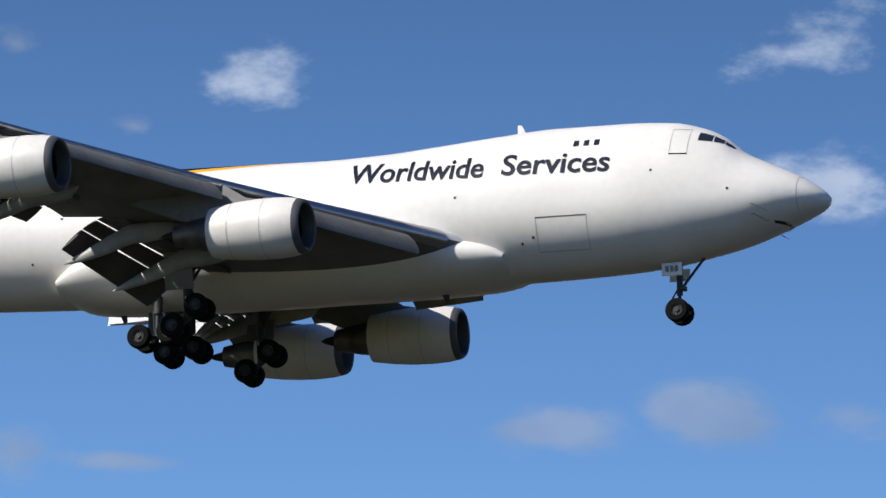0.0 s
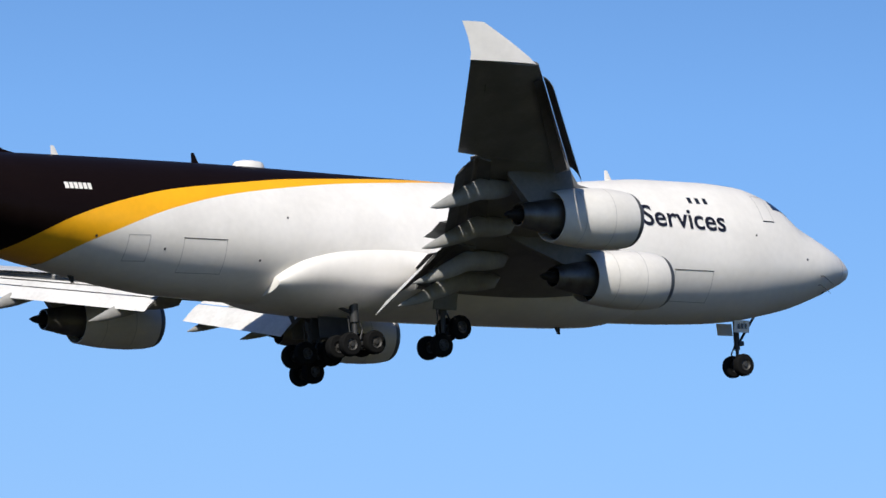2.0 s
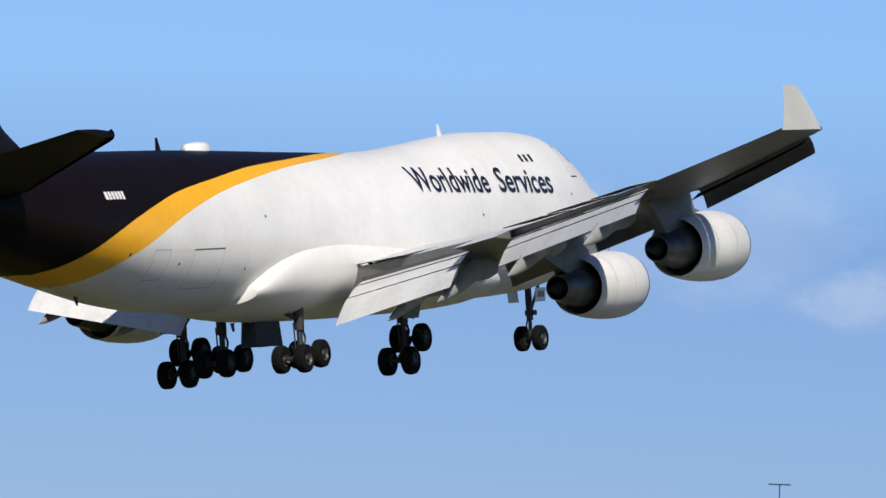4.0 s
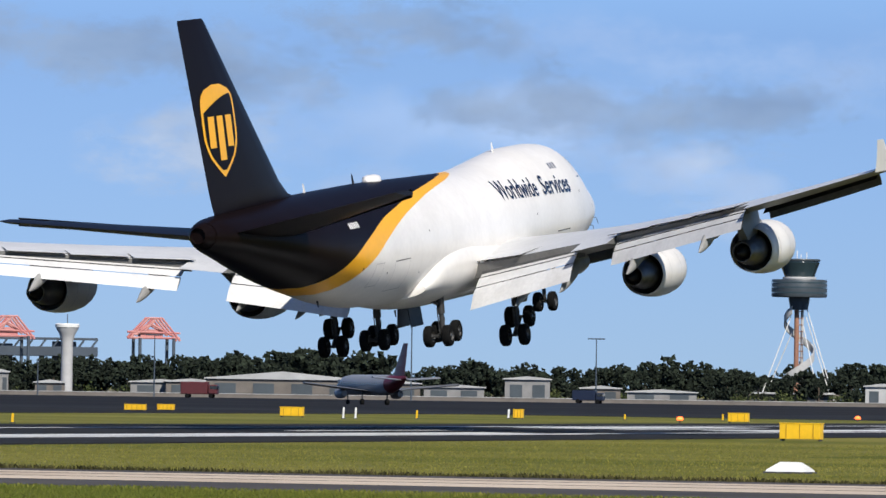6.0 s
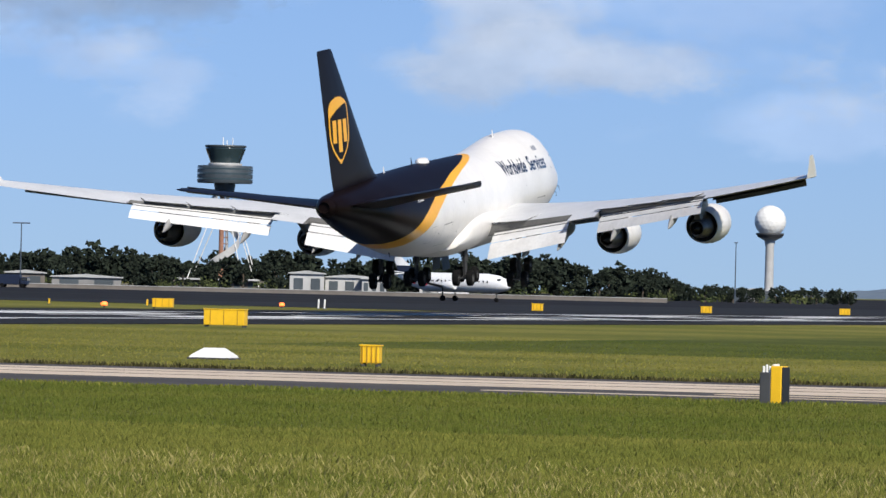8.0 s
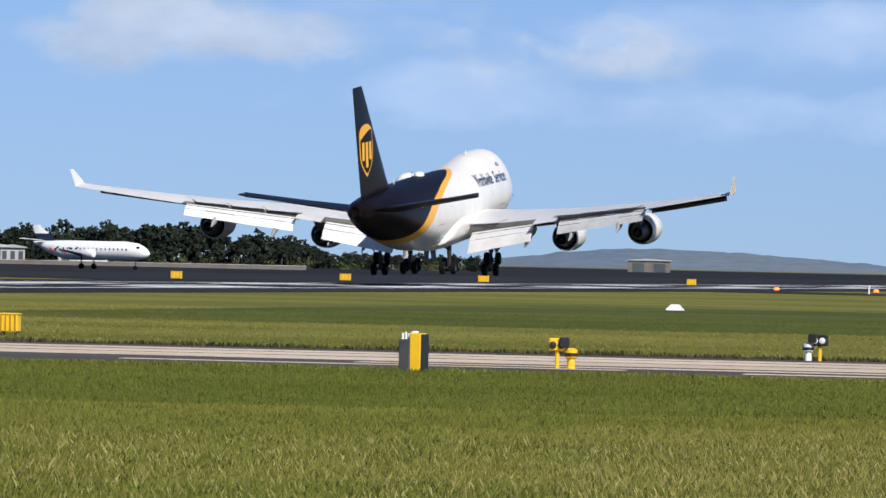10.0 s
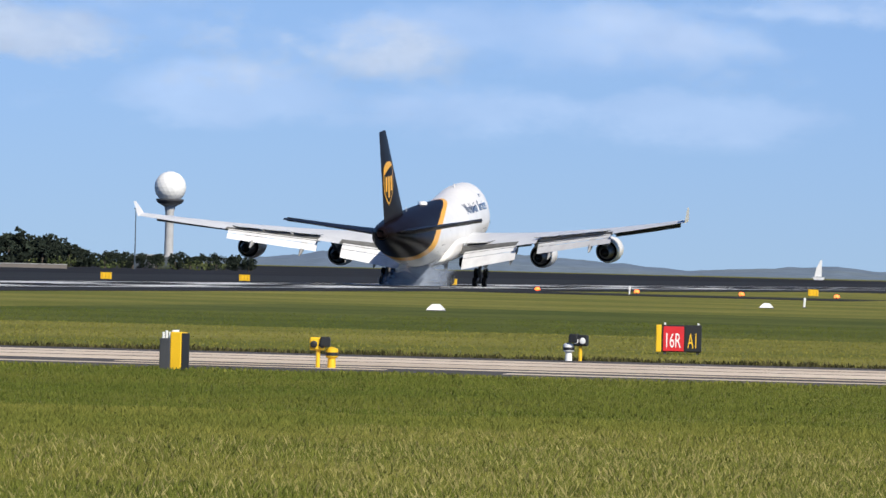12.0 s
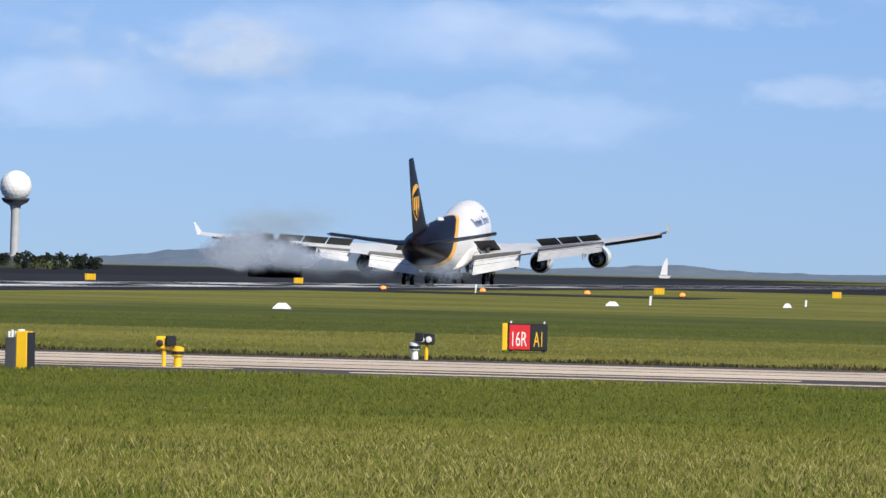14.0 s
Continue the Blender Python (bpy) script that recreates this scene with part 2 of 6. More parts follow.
def curve(xs, ys, x):
    """Smooth monotone-ish interpolation of a short table."""
    if x <= xs[0]:
        return ys[0]
    if x >= xs[-1]:
        return ys[-1]
    i = max(k for k in range(len(xs) - 1) if xs[k] <= x)
    h = xs[i + 1] - xs[i]

    def slope(k):
        if k == 0 or k == len(xs) - 1:
            j = min(k, len(xs) - 2)
            return (ys[j + 1] - ys[j]) / (xs[j + 1] - xs[j])
        d0, d1 = (ys[k] - ys[k - 1]) / (xs[k] - xs[k - 1]), (ys[k + 1] - ys[k]) / (xs[k + 1] - xs[k])
        return 0.0 if d0 * d1 <= 0 else 2 * d0 * d1 / (d0 + d1)
    u = (x - xs[i]) / h
    return ((2 * u**3 - 3 * u * u + 1) * ys[i] + (u**3 - 2 * u * u + u) * h * slope(i)
            + (-2 * u**3 + 3 * u * u) * ys[i + 1] + (u**3 - u * u) * h * slope(i + 1))


# ---- the cargo jet: local x forward from the main gear (station 33 m aft of the nose), y to port, z up from the ground line ----
ST = (0.0, 0.12, 0.5, 1.4, 3.0, 4.3, 5.2, 6.2, 8.0, 10.5, 14.0, 17.0, 20.0, 23.0, 26.0, 30.0, 45.0, 48.0, 52.0, 56.0, 60.0, 64.0, 67.0, 68.4)
Z_BOT = (5.22, 4.97, 4.7, 4.3, 3.65, 3.21, 2.98, 2.77, 2.44, 2.22, 2.1, 2.06, 2.02, 2.02, 2.02, 2.02, 2.46, 2.78, 3.55, 4.4, 5.36, 6.28, 6.95, 7.28)
Z_TOP = (5.32, 5.5, 5.85, 6.45, 7.23, 7.89, 8.67, 9.21, 9.67, 9.8, 9.8, 9.59, 9.32, 9.08, 8.99, 9.05, 9.29, 9.29, 9.28, 9.24, 9.12, 9.0, 8.9, 8.73)
H_WID = (0.05, 0.44, 0.95, 1.57, 2.21, 2.48, 2.62, 2.77, 3.02, 3.2, 3.25, 3.25, 3.25, 3.25, 3.25, 3.25, 3.25, 3.25, 3.18, 2.95, 2.48, 1.78, 1.22, 0.78)
Z_WID = (5.27, 5.27, 5.28, 5.3, 5.31, 5.29, 5.29, 5.29, 5.3, 5.3, 5.35, 5.35, 5.35, 5.35, 5.35, 5.35, 5.55, 5.67, 5.92, 6.41, 6.95, 7.5, 7.9, 8.05)


def hull(s):
    return (curve(ST, Z_BOT, s), curve(ST, Z_TOP, s), curve(ST, H_WID, s), curve(ST, Z_WID, s))


def skin(s, z, side=-1, out=0.0):
    """The point of the hull's side at station s and height z, out metres off it."""
    zb, zt, hw, zw = hull(s)
    k = max(-1.0, min(1.0, (z - zw) / ((zt - zw) if z > zw else (zw - zb))))
    y = hw * math.sqrt(max(0.0, 1 - k * k))
    n = Vector((0, math.sqrt(max(0.0, 1 - k * k)) / hw, k / ((zt - zw) if z > zw else (zw - zb))))
    n.normalize()
    return Vector((33 - s, side * (y + out * n.y), z + out * n.z))


def gold_line(s):
    return curve((22.0, 24.6, 26.5, 29.4, 35.1, 39.3, 43.0, 46.5, 49.6, 52.2, 53.2, 54.0), (12.0, 9.15, 8.96, 8.75, 8.32, 7.83, 7.25, 6.4, 5.3, 4.15, 3.3, 2.4), s)


def brown_line(s):
    return curve((23.8, 26.4, 30.0, 33.6, 38.7, 42.6, 46.3, 49.6, 52.5, 54.1, 55.2, 56.5), (12.0, 9.08, 8.92, 8.72, 8.38, 7.92, 7.42, 6.66, 5.72, 4.95, 4.3, 3.4), s)


def arc(s, z0, z1, n):
    """Points of one side of the hull from angle of z0 up to z1, evenly by angle."""
    zb, zt, hw, zw = hull(s)

    def ang(z):
        k = (z - zw) / ((zt - zw) if z > zw else (zw - zb))
        return math.asin(max(-1.0, min(1.0, k)))
    a0, a1 = ang(z0), ang(z1)
    pts = []
    for i in range(n + 1):
        a = a0 + (a1 - a0) * i / n
        pts.append((33 - s, -hw * math.cos(a), zw + math.sin(a) * ((zt - zw) if a > 0 else (zw - zb))))
    return pts


def hull_band(lo, hi, n, s0, s1, step):
    bm = B()
    ss = [s for s in np.arange(s0, s1, step)] + [s1]
    if s0 == 0.0:
        ss = [0.0, 0.03, 0.08, 0.15, 0.25, 0.4, 0.6, 0.85, 1.2] + [s for s in ss if s > 1.4]
    for side in (1, -1):
        rows = []
        for s in ss:
            zb, zt, hw, zw = hull(s)
            a, b = max(zb, min(zt, lo(s))), max(zb, min(zt, hi(s)))
            rows.append([(x, side * y, z) for x, y, z in arc(s, a, b, n)])
        loft(bm, rows, closed=False, caps=False)
    bmesh.ops.remove_doubles(bm, verts=bm.verts, dist=0.0008)
    bmesh.ops.dissolve_degenerate(bm, edges=bm.edges, dist=0.0005)
    return bm


jet = base("cargo_jet", pose(0, 0, 0), "white and dark brown four-engined cargo jet with gold stripe, landing", "airplane")
LOW, HIGH = (lambda s: -10.0), (lambda s: 30.0)
part("fuselage", hull_band(LOW, gold_line, 40, 0.0, 55.5, 0.4), WHITE, jet, "white painted fuselage with raised upper deck", sharp=60)
part("gold_stripe", hull_band(gold_line, brown_line, 10, 23.0, 58.5, 0.25), GOLD, jet, "sweeping golden yellow stripe", sharp=60)
part("tail_section", hull_band(brown_line, HIGH, 56, 25.5, 68.4, 0.35), BROWN, jet, "glossy dark brown tail section", sharp=60)
bm = B()
loft(bm, [ring((33 - 68.38, 0, 8.03), 0.76, n=24, ry=0.70), ring((33 - 68.9, 0, 8.05), 0.62, n=24, ry=0.60), ring((33 - 69.2, 0, 8.06), 0.42, n=24, ry=0.42), ring((33 - 69.0, 0, 8.06), 0.36, n=24, ry=0.36)])
part("exhaust_cone", bm, BROWN, jet, "dark auxiliary exhaust cone")
# radome seam
bm = B()
loft(bm, [[Vector(p) for s in (s0,) for p in ([skin(s, z, -1, 0.006) for z in np.linspace(hull(s)[0] + 0.02, hull(s)[1] - 0.02, 14)] + [skin(s, z, 1, 0.006) for z in np.linspace(hull(s)[1] - 0.02, hull(s)[0] + 0.02, 14)])] for s0 in (1.38, 1.42)], caps=False)
part("radome_seam", bm, PANEL, jet)


def skin_patch(name, s0, s1, z0, z1, mat, out=0.02, side=-1, ns=4, nz=5, parent=None, label="", slant=0.0):
    bm = B()
    rows = []
    for i in range(ns + 1):
        s = s0 + (s1 - s0) * i / ns
        rows.append([skin(s + slant * (j / nz), z0 + (z1 - z0) * j / nz, side, out) for j in range(nz + 1)])
    loft(bm, rows, closed=False, caps=False)
    return part(name, bm, mat, parent or jet, label)


def skin_frame(name, s0, s1, z0, z1, w=0.05, side=-1, mat=PANEL):
    bm = B()
    for a, b, c, d in ((s0, s1, z0, z0 + w), (s0, s1, z1 - w, z1), (s0, s0 + w, z0, z1), (s1 - w, s1, z0, z1)):
        rows = [[skin(a + (b - a) * i / 4, c + (d - c) * j / 4, side, 0.012) for j in range(5)] for i in range(5)]
        loft(bm, rows, closed=False, caps=False)
    return part(name, bm, mat, jet, "thin seam round a closed hatch")


# wing-body fairing
FS = (16.2, 16.8, 18.0, 20.5, 24.0, 29.0, 33.0, 36.0, 38.0, 39.2, 39.9)
F_W = (2.72, 2.98, 3.2, 3.34, 3.42, 3.44, 3.43, 3.40, 3.32, 3.12, 2.8)
F_B = (2.3, 1.98, 1.80, 1.70, 1.66, 1.64, 1.66, 1.72, 1.85, 2.05, 2.4)
F_T = (3.3, 3.8, 4.25, 4.7, 5.2, 5.8, 6.1, 5.8, 5.1, 4.3, 3.5)
bm = B()
rows = []
for s in np.linspace(16.2, 39.9, 60):
    w, zb, zt = curve(FS, F_W, s), curve(FS, F_B, s), curve(FS, F_T, s)
    zm = 0.45 * zb + 0.55 * zt
    r = []
    for i in range(40):
        a = 2 * math.pi * i / 40
        c, d = math.cos(a), math.sin(a)
        e = 0.97
        y = w * abs(c)**e * (1 if c > 0 else -1)
        r.append((33 - s, y, zm + abs(d)**e * (1 if d > 0 else -1) * ((zt - zm) if d > 0 else (zm - zb))))
    rows.append(r)
loft(bm, rows)
part("wing_fairing", bm, WHITE, jet, "white bulging wing-to-body fairing", sharp=50)


# ---- wings ----
def foil(x, t):
    return 5 * t * (0.2969 * math.sqrt(x) - 0.126 * x - 0.3516 * x * x + 0.2843 * x**3 - 0.1036 * x**4)


def wing_at(y):
    """Leading edge station, chord, height and thickness ratio at distance y from the centre."""
    le = 18.6 + 0.927 * (y - 3.0)
    te = curve((3.0, 12.3, 31.7), (34.7, 36.9, 49.2), y) if y > 12.3 else 34.7 + (y - 3.0) * 0.2366
    if y > 12.3:
        te = 36.9 + (y - 12.3) * 0.634
    z = 3.55 + 0.1228 * (y - 3.25) + 0.0014 * (y - 3.25) ** 2
    return le, te - le, z, 0.125 - 0.045 * (y - 3) / 28.7


def wing_ring(y, side, x0, x1, n=12, grow=1.0):
    le, c, z, t = wing_at(y)
    inc = radians(2.0 - 3.0 * (y - 3) / 28.7)
    up, lo = [], []
    for i in range(n + 1):
        x = x0 + (x1 - x0) * (1 - math.cos(math.pi / 2 * i / n)) if x0 == 0 else x0 + (x1 - x0) * i / n
        h = foil(x, t) * c * grow
        camber = 0.35 * foil(x, t) * c
        for lst, zz in ((up, camber + h * 0.8), (lo, camber * 0.6 - h)):
            s = le + x * c
            lst.append((33 - s, side * y, z + zz - (x - 0.3) * c * math.tan(inc)))
    return up + lo[:0:-1] if x0 == 0 else up + lo[::-1]


def wing_point(y, x, side=1, dz=0.0):
    le, c, z, t = wing_at(y)
    inc = radians(2.0 - 3.0 * (y - 3) / 28.7)
    return Vector((33 - le - x * c, side * y, z - (x - 0.3) * c * math.tan(inc) + dz))


FLEX = {}
SPANS = ((3.7, 10.3), (13.0, 22.4))
def paint_lit_top(ob):
    """Light is put in the paint: up-facing skin sunlit pale, underside shaded dark."""
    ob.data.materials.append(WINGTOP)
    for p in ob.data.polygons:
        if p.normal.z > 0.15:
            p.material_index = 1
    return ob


def build_wing(side):
    nm, outer, before = "wing", [], set(jet.children)
    bm = B()
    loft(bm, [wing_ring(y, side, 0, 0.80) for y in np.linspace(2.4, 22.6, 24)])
    paint_lit_top(part(nm, bm, WINGGREY, jet, "light grey swept wing with flaps fully extended"))
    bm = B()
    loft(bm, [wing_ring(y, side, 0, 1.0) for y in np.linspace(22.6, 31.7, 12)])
    outer.append(paint_lit_top(part("outer_wing", bm, WINGGREY, jet)))
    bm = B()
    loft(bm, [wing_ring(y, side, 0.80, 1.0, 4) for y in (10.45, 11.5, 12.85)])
    paint_lit_top(part("inboard_aileron", bm, WINGGREY, jet))
    bm = B()   # polished leading edge, slightly proud
    loft(bm, [wing_ring(y, side, 0, 0.03, 5, 1.03) for y in np.linspace(3.2, 22.6, 14)], caps=False)
    part("leading_edge", bm, BARE, jet, "polished metal leading edge")
    bm = B()
    loft(bm, [wing_ring(y, side, 0, 0.03, 5, 1.03) for y in np.linspace(22.6, 31.7, 8)], caps=False)
    outer.append(part("leading_edge", bm, BARE, jet, "polished metal leading edge"))
    # aileron outline
    bm = B()
    for y0, y1 in ((23.2, 29.5),):
        loft(bm, [[wing_point(y, x, side, 0.0) + Vector((0, 0, -0.62 * foil(x, 0.09) * wing_at(y)[1] - 0.012)) for x in (0.775, 0.785)] for y in np.linspace(y0, y1, 6)], closed=False, caps=False)
    outer.append(part("aileron_gap", bm, DARKGREY, jet))
    # three-slotted flaps
    for y0, y1 in SPANS:
        ang = (12.0, 26.0, 40.0)
        cho = (0.055, 0.085, 0.14)
        ends = []
        for y in (y0, y1):
            c = wing_at(y)[1]
            p = wing_point(y, 0.795, side, -0.012 * c)
            segs = []
            for a, ch in zip(ang, cho):
                d = Vector((-math.cos(radians(a)), 0, -math.sin(radians(a))))
                ln = ch * (c * 0.55 + (4.0 if y0 < 5 else 2.7))
                segs.append((p.copy(), d, ln))
                p = p + d * ln * 0.985 + Vector((-0.02, 0, -0.06))
            ends.append(segs)
        for k, name in enumerate(("fore_flap", "main_flap", "aft_flap")):
            bm = B()
            rows = []
            for u in np.linspace(0, 1, 5):
                (p0, d0, l0), (p1, d1, l1) = ends[0][k], ends[1][k]
                p, ln = p0.lerp(p1, u), l0 + (l1 - l0) * u
                nrm = Vector((-d0.z, 0, d0.x)) * -1
                r = []
                prof = [0, 0.02, 0.08, 0.2, 0.4, 0.7, 1.0]
                for x in prof:
                    r.append(p + d0 * ln * x + nrm * (foil(x, 0.13) * ln + 0.01))
                for x in prof[-2:0:-1]:
                    r.append(p + d0 * ln * x - nrm * (foil(x, 0.10) * ln * 0.6 + 0.005))
                rows.append(r)
            loft(bm, rows)
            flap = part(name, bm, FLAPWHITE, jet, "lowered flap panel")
            # down-facing panels take the colour with shade painted in
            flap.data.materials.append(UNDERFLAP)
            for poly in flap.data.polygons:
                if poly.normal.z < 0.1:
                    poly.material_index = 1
        # block between wing and flap, the gap's shade put into its dark grey
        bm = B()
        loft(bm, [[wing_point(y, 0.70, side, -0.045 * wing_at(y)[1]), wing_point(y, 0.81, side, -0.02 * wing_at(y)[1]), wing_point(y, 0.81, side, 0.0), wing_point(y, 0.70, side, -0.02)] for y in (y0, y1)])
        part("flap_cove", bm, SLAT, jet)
    # flap track fairings
    for y, ln in ((6.6, 5.6), (9.7, 5.2), (14.6, 5.0), (19.8, 4.4)):
        bm = B()
        c = wing_at(y)[1]
        p = wing_point(y, 0.50, side, -0.055 * c)
        rows = []
        for u in np.linspace(0, 1, 16):
            k = math.sin(math.pi * min(1, 0.08 + u * 0.92) ** 0.8) ** 0.75 if 0 < u < 1 else 0.03
            bend = max(0.0, u - 0.42)
            cx = p + Vector((-ln * u * 1.18, 0, -0.30 * k - 1.25 * ln * 0.42 * bend))
            rows.append(ring(cx, 0.30 * k + 0.01, n=14, ry=0.52 * k + 0.01))
        loft(bm, rows)
        part("flap_track_fairing", bm, CANOE, jet, "canoe-shaped flap track fairing")
    # drooped leading edge flaps
    for y0, y1 in ((5.0, 10.6), (12.8, 19.6), (22.0, 30.6)):
        bm = B()
        rows = []
        for y in np.linspace(y0, y1, 8):
            c = 0.055 * wing_at(y)[1] + 0.6
            p = wing_point(y, 0.012, side, -0.02 * wing_at(y)[1])
            r = []
            for x, h in ((0.0, 0.0), (0.25, 0.16), (0.6, 0.2), (0.9, 0.08), (1.0, -0.12), (0.93, -0.02), (0.6, 0.12), (0.25, 0.09), (0.03, -0.05)):
                r.append(p + Vector((0.70 * c * x + 0.10 + 0.35 * c * h, 0, -0.78 * c * x + 0.10 + 0.6 * c * h)))
            rows.append(r)
        loft(bm, rows)
        flap = part("leading_edge_flap", bm, [SLAT if y0 > 20 else WINGGREY], jet, "drooped leading edge flap")
        if y0 > 20:
            # flat strip on the lower skin; the open bay's shade is its colour
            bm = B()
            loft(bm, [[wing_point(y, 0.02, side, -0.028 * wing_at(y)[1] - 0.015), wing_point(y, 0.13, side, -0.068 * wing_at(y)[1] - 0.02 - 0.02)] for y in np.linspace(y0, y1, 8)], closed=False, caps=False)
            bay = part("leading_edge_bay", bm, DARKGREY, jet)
            outer += [flap, bay]
    # winglet
    bm = B()
    p0 = wing_point(31.7, 0.0, side)
    rows = []
    for u in np.linspace(0, 1, 7):
        y = 31.7 + 0.40 * u
        s0, ch, z = 33 - p0.x + 0.15 + 3.1 * u ** 1.15, 3.9 - 2.6 * u, p0.z - 0.02 + 1.75 * u
        r = []
        prof = [0, 0.03, 0.15, 0.4, 0.7, 1.0]
        for x in prof:
            r.append((33 - s0 - x * ch, side * (y + foil(x, 0.08) * ch * 0.7), z))
        for x in prof[-2:0:-1]:
            r.append((33 - s0 - x * ch, side * (y - foil(x, 0.08) * ch * 0.7), z))
        rows.append(r)
    loft(bm, rows)
    outer.append(part("winglet", bm, WHITE, jet, "pale canted winglet"))
    FLEX[side] = ([o for o in jet.children if o not in before and o not in outer], outer)


def build_spoilers(side):
    out = []
    for y0, y1 in ((4.2, 7.3), (13.2, 16.2), (16.3, 19.2), (19.3, 22.2)):
        a, b = wing_point(y0, 0.655, side, 0.050 * wing_at(y0)[1]), wing_point(y1, 0.655, side, 0.045 * wing_at(y1)[1])
        xaxis = (b - a).normalized()
        zaxis = Vector((0, 0, 1))
        yaxis = zaxis.cross(xaxis).normalized()
        if yaxis.x > 0:
            xaxis, yaxis = -xaxis, -yaxis
        zaxis = xaxis.cross(yaxis)
        if zaxis.z < 0:
            zaxis = -zaxis
        mid = (a + b) / 2
        m = Matrix.Translation(mid) @ Matrix((xaxis, yaxis, xaxis.cross(yaxis))).transposed().to_4x4()
        flip = 1 if xaxis.cross(yaxis).z > 0 else -1
        w, ln = (b - a).length, 0.135 * wing_at((y0 + y1) / 2)[1] + 0.25
        bm = B()
        box(bm, (0, ln / 2, 0), (w - 0.06, ln, 0.05), 0.012)
        ob = part("spoiler", bm, DARKGREY, jet, "pale spoiler panel with a dark underside", at=m)
        ob.data.materials.append(WINGTOP)
        for poly in ob.data.polygons:
            if poly.normal.z * flip > 0.5:
                poly.material_index = 1
        out.append((ob, m @ Matrix.Rotation(radians(-9 * flip), 4, "X"), flip, side))
    return out


for sd in (1, -1):
    build_wing(sd)
SPOILERS = build_spoilers(1) + build_spoilers(-1)


# ---- engines ----
def build_engine(y, s0, z):
    """s0: station of the inlet lip."""
    def rev(prof, mat, name, label="", n=40):
        bm = B()
        loft(bm, [ring((33 - s0 - d, y, z), r, n=n) for d, r in prof], caps=False)
        return part(name, bm, mat, cowl if cowl is not None else jet, label)
    cowl = None
    bm = B()
    prof = [(0.36, 1.37), (0.8, 1.45), (1.6, 1.50), (2.6, 1.49), (3.6, 1.42), (4.5, 1.30), (4.9, 1.24), (4.9, 1.20), (4.2, 1.22)]
    loft(bm, [ring((33 - s0 - d, y, z), r, n=40) for d, r in prof], caps=False)
    cowl = part("engine", bm, COWL, jet, "off-white engine cowling")
    FLEX[1 if y > 0 else -1][0].append(cowl)
    rev([(0.36, 1.372), (0.18, 1.33), (0.05, 1.26), (0.0, 1.19), (0.05, 1.12), (0.3, 1.06), (0.7, 1.05)], LIPMETAL, "inlet_lip", "dark polished inlet lip")
    rev([(0.7, 1.05), (1.2, 1.09), (1.5, 1.10), (1.5, 0.25), (1.2, 0.18), (0.95, 0.02)], DARKMETAL, "fan_duct", "dark fan duct with spinner")
    rev([(4.88, 1.235), (4.2, 1.22), (4.15, 0.9), (4.5, 0.89)], DARKMETAL, "fan_nozzle", "dark fan nozzle")
    rev([(4.4, 0.89), (4.9, 0.88), (5.6, 0.80), (6.3, 0.66), (6.9, 0.55), (6.9, 0.50), (6.2, 0.5)], CORE, "core_cowl", "bare metal core cowl")
    rev([(6.2, 0.5), (6.3, 0.36), (6.9, 0.30), (7.5, 0.16), (7.75, 0.02)], DARKMETAL, "exhaust_plug", "sooty exhaust plug")
    for d, h in ((1.95, 1.507), (3.7, 1.42)):
        rev([(d, h), (d + 0.035, h)], PANEL, "cowl_seam")
    # fan blades
    bm = B()
    for i in range(22):
        a = 2 * math.pi * i / 22
        m = Matrix.Translation((33 - s0 - 1.45, y, z)) @ Matrix.Rotation(a, 4, "X")
        vs = [bm.verts.new(m @ Vector(p)) for p in ((0.1, -0.05, 0.25), (-0.02, 0.06, 0.25), (-0.02, 0.16, 1.06), (0.16, -0.14, 1.06))]
        bm.faces.new(vs)
    part("fan", bm, STEEL, cowl, "fan blades")
    # pylon
    side = 1 if y > 0 else -1
    bm = B()
    le, c, zw, t = wing_at(abs(y))
    top = [(s0 + 2.0, z + 1.42), (s0 + 3.2, z + 1.62), (le + 0.3, zw + 0.12), (le + 2.0, zw + 0.1), (le + 0.55 * c, zw - 0.25)]
    bot = [(s0 + 2.0, z + 1.2), (s0 + 3.2, z + 1.1), (s0 + 5.0, z + 0.7), (s0 + 6.4, z + 0.62), (le + 0.55 * c, zw - 0.45)]
    rows = []
    for (sa, za), (sb, zb), w in zip(top, bot, (0.06, 0.2, 0.27, 0.27, 0.08)):
        rows.append([(33 - sa, y - w * 0.8, za), (33 - sa, y + w * 0.8, za), (33 - (sa + sb) / 2, y + w, (za + zb) / 2), (33 - sb, y + w, zb), (33 - sb, y - w, zb), (33 - (sa + sb) / 2, y - w, (za + zb) / 2)])
    loft(bm, rows)
    part("pylon", bm, WINGGREY, cowl, "grey engine pylon")


for sd in (1, -1):
    build_engine(sd * 12.05, 22.75, 2.4)
    build_engine(sd * 21.1, 31.9, 3.85)


# ---- tail ----
def slab(sections, mat, name, label, vertical=False, n=7):
    bm = B()
    rows = []
    for (span, s0, ch, z, t) in sections:
        r = []
        prof = [0, 0.02, 0.08, 0.2, 0.45, 0.75, 1.0]
        pts = [(x, foil(x, t) * ch) for x in prof] + [(x, -foil(x, t) * ch) for x in prof[-2:0:-1]]
        for x, h in pts:
            r.append((33 - s0 - x * ch, h, z) if vertical else (33 - s0 - x * ch, span, z + h))
        rows.append(r)
    loft(bm, rows)
    return part(name, bm, mat, jet, label)


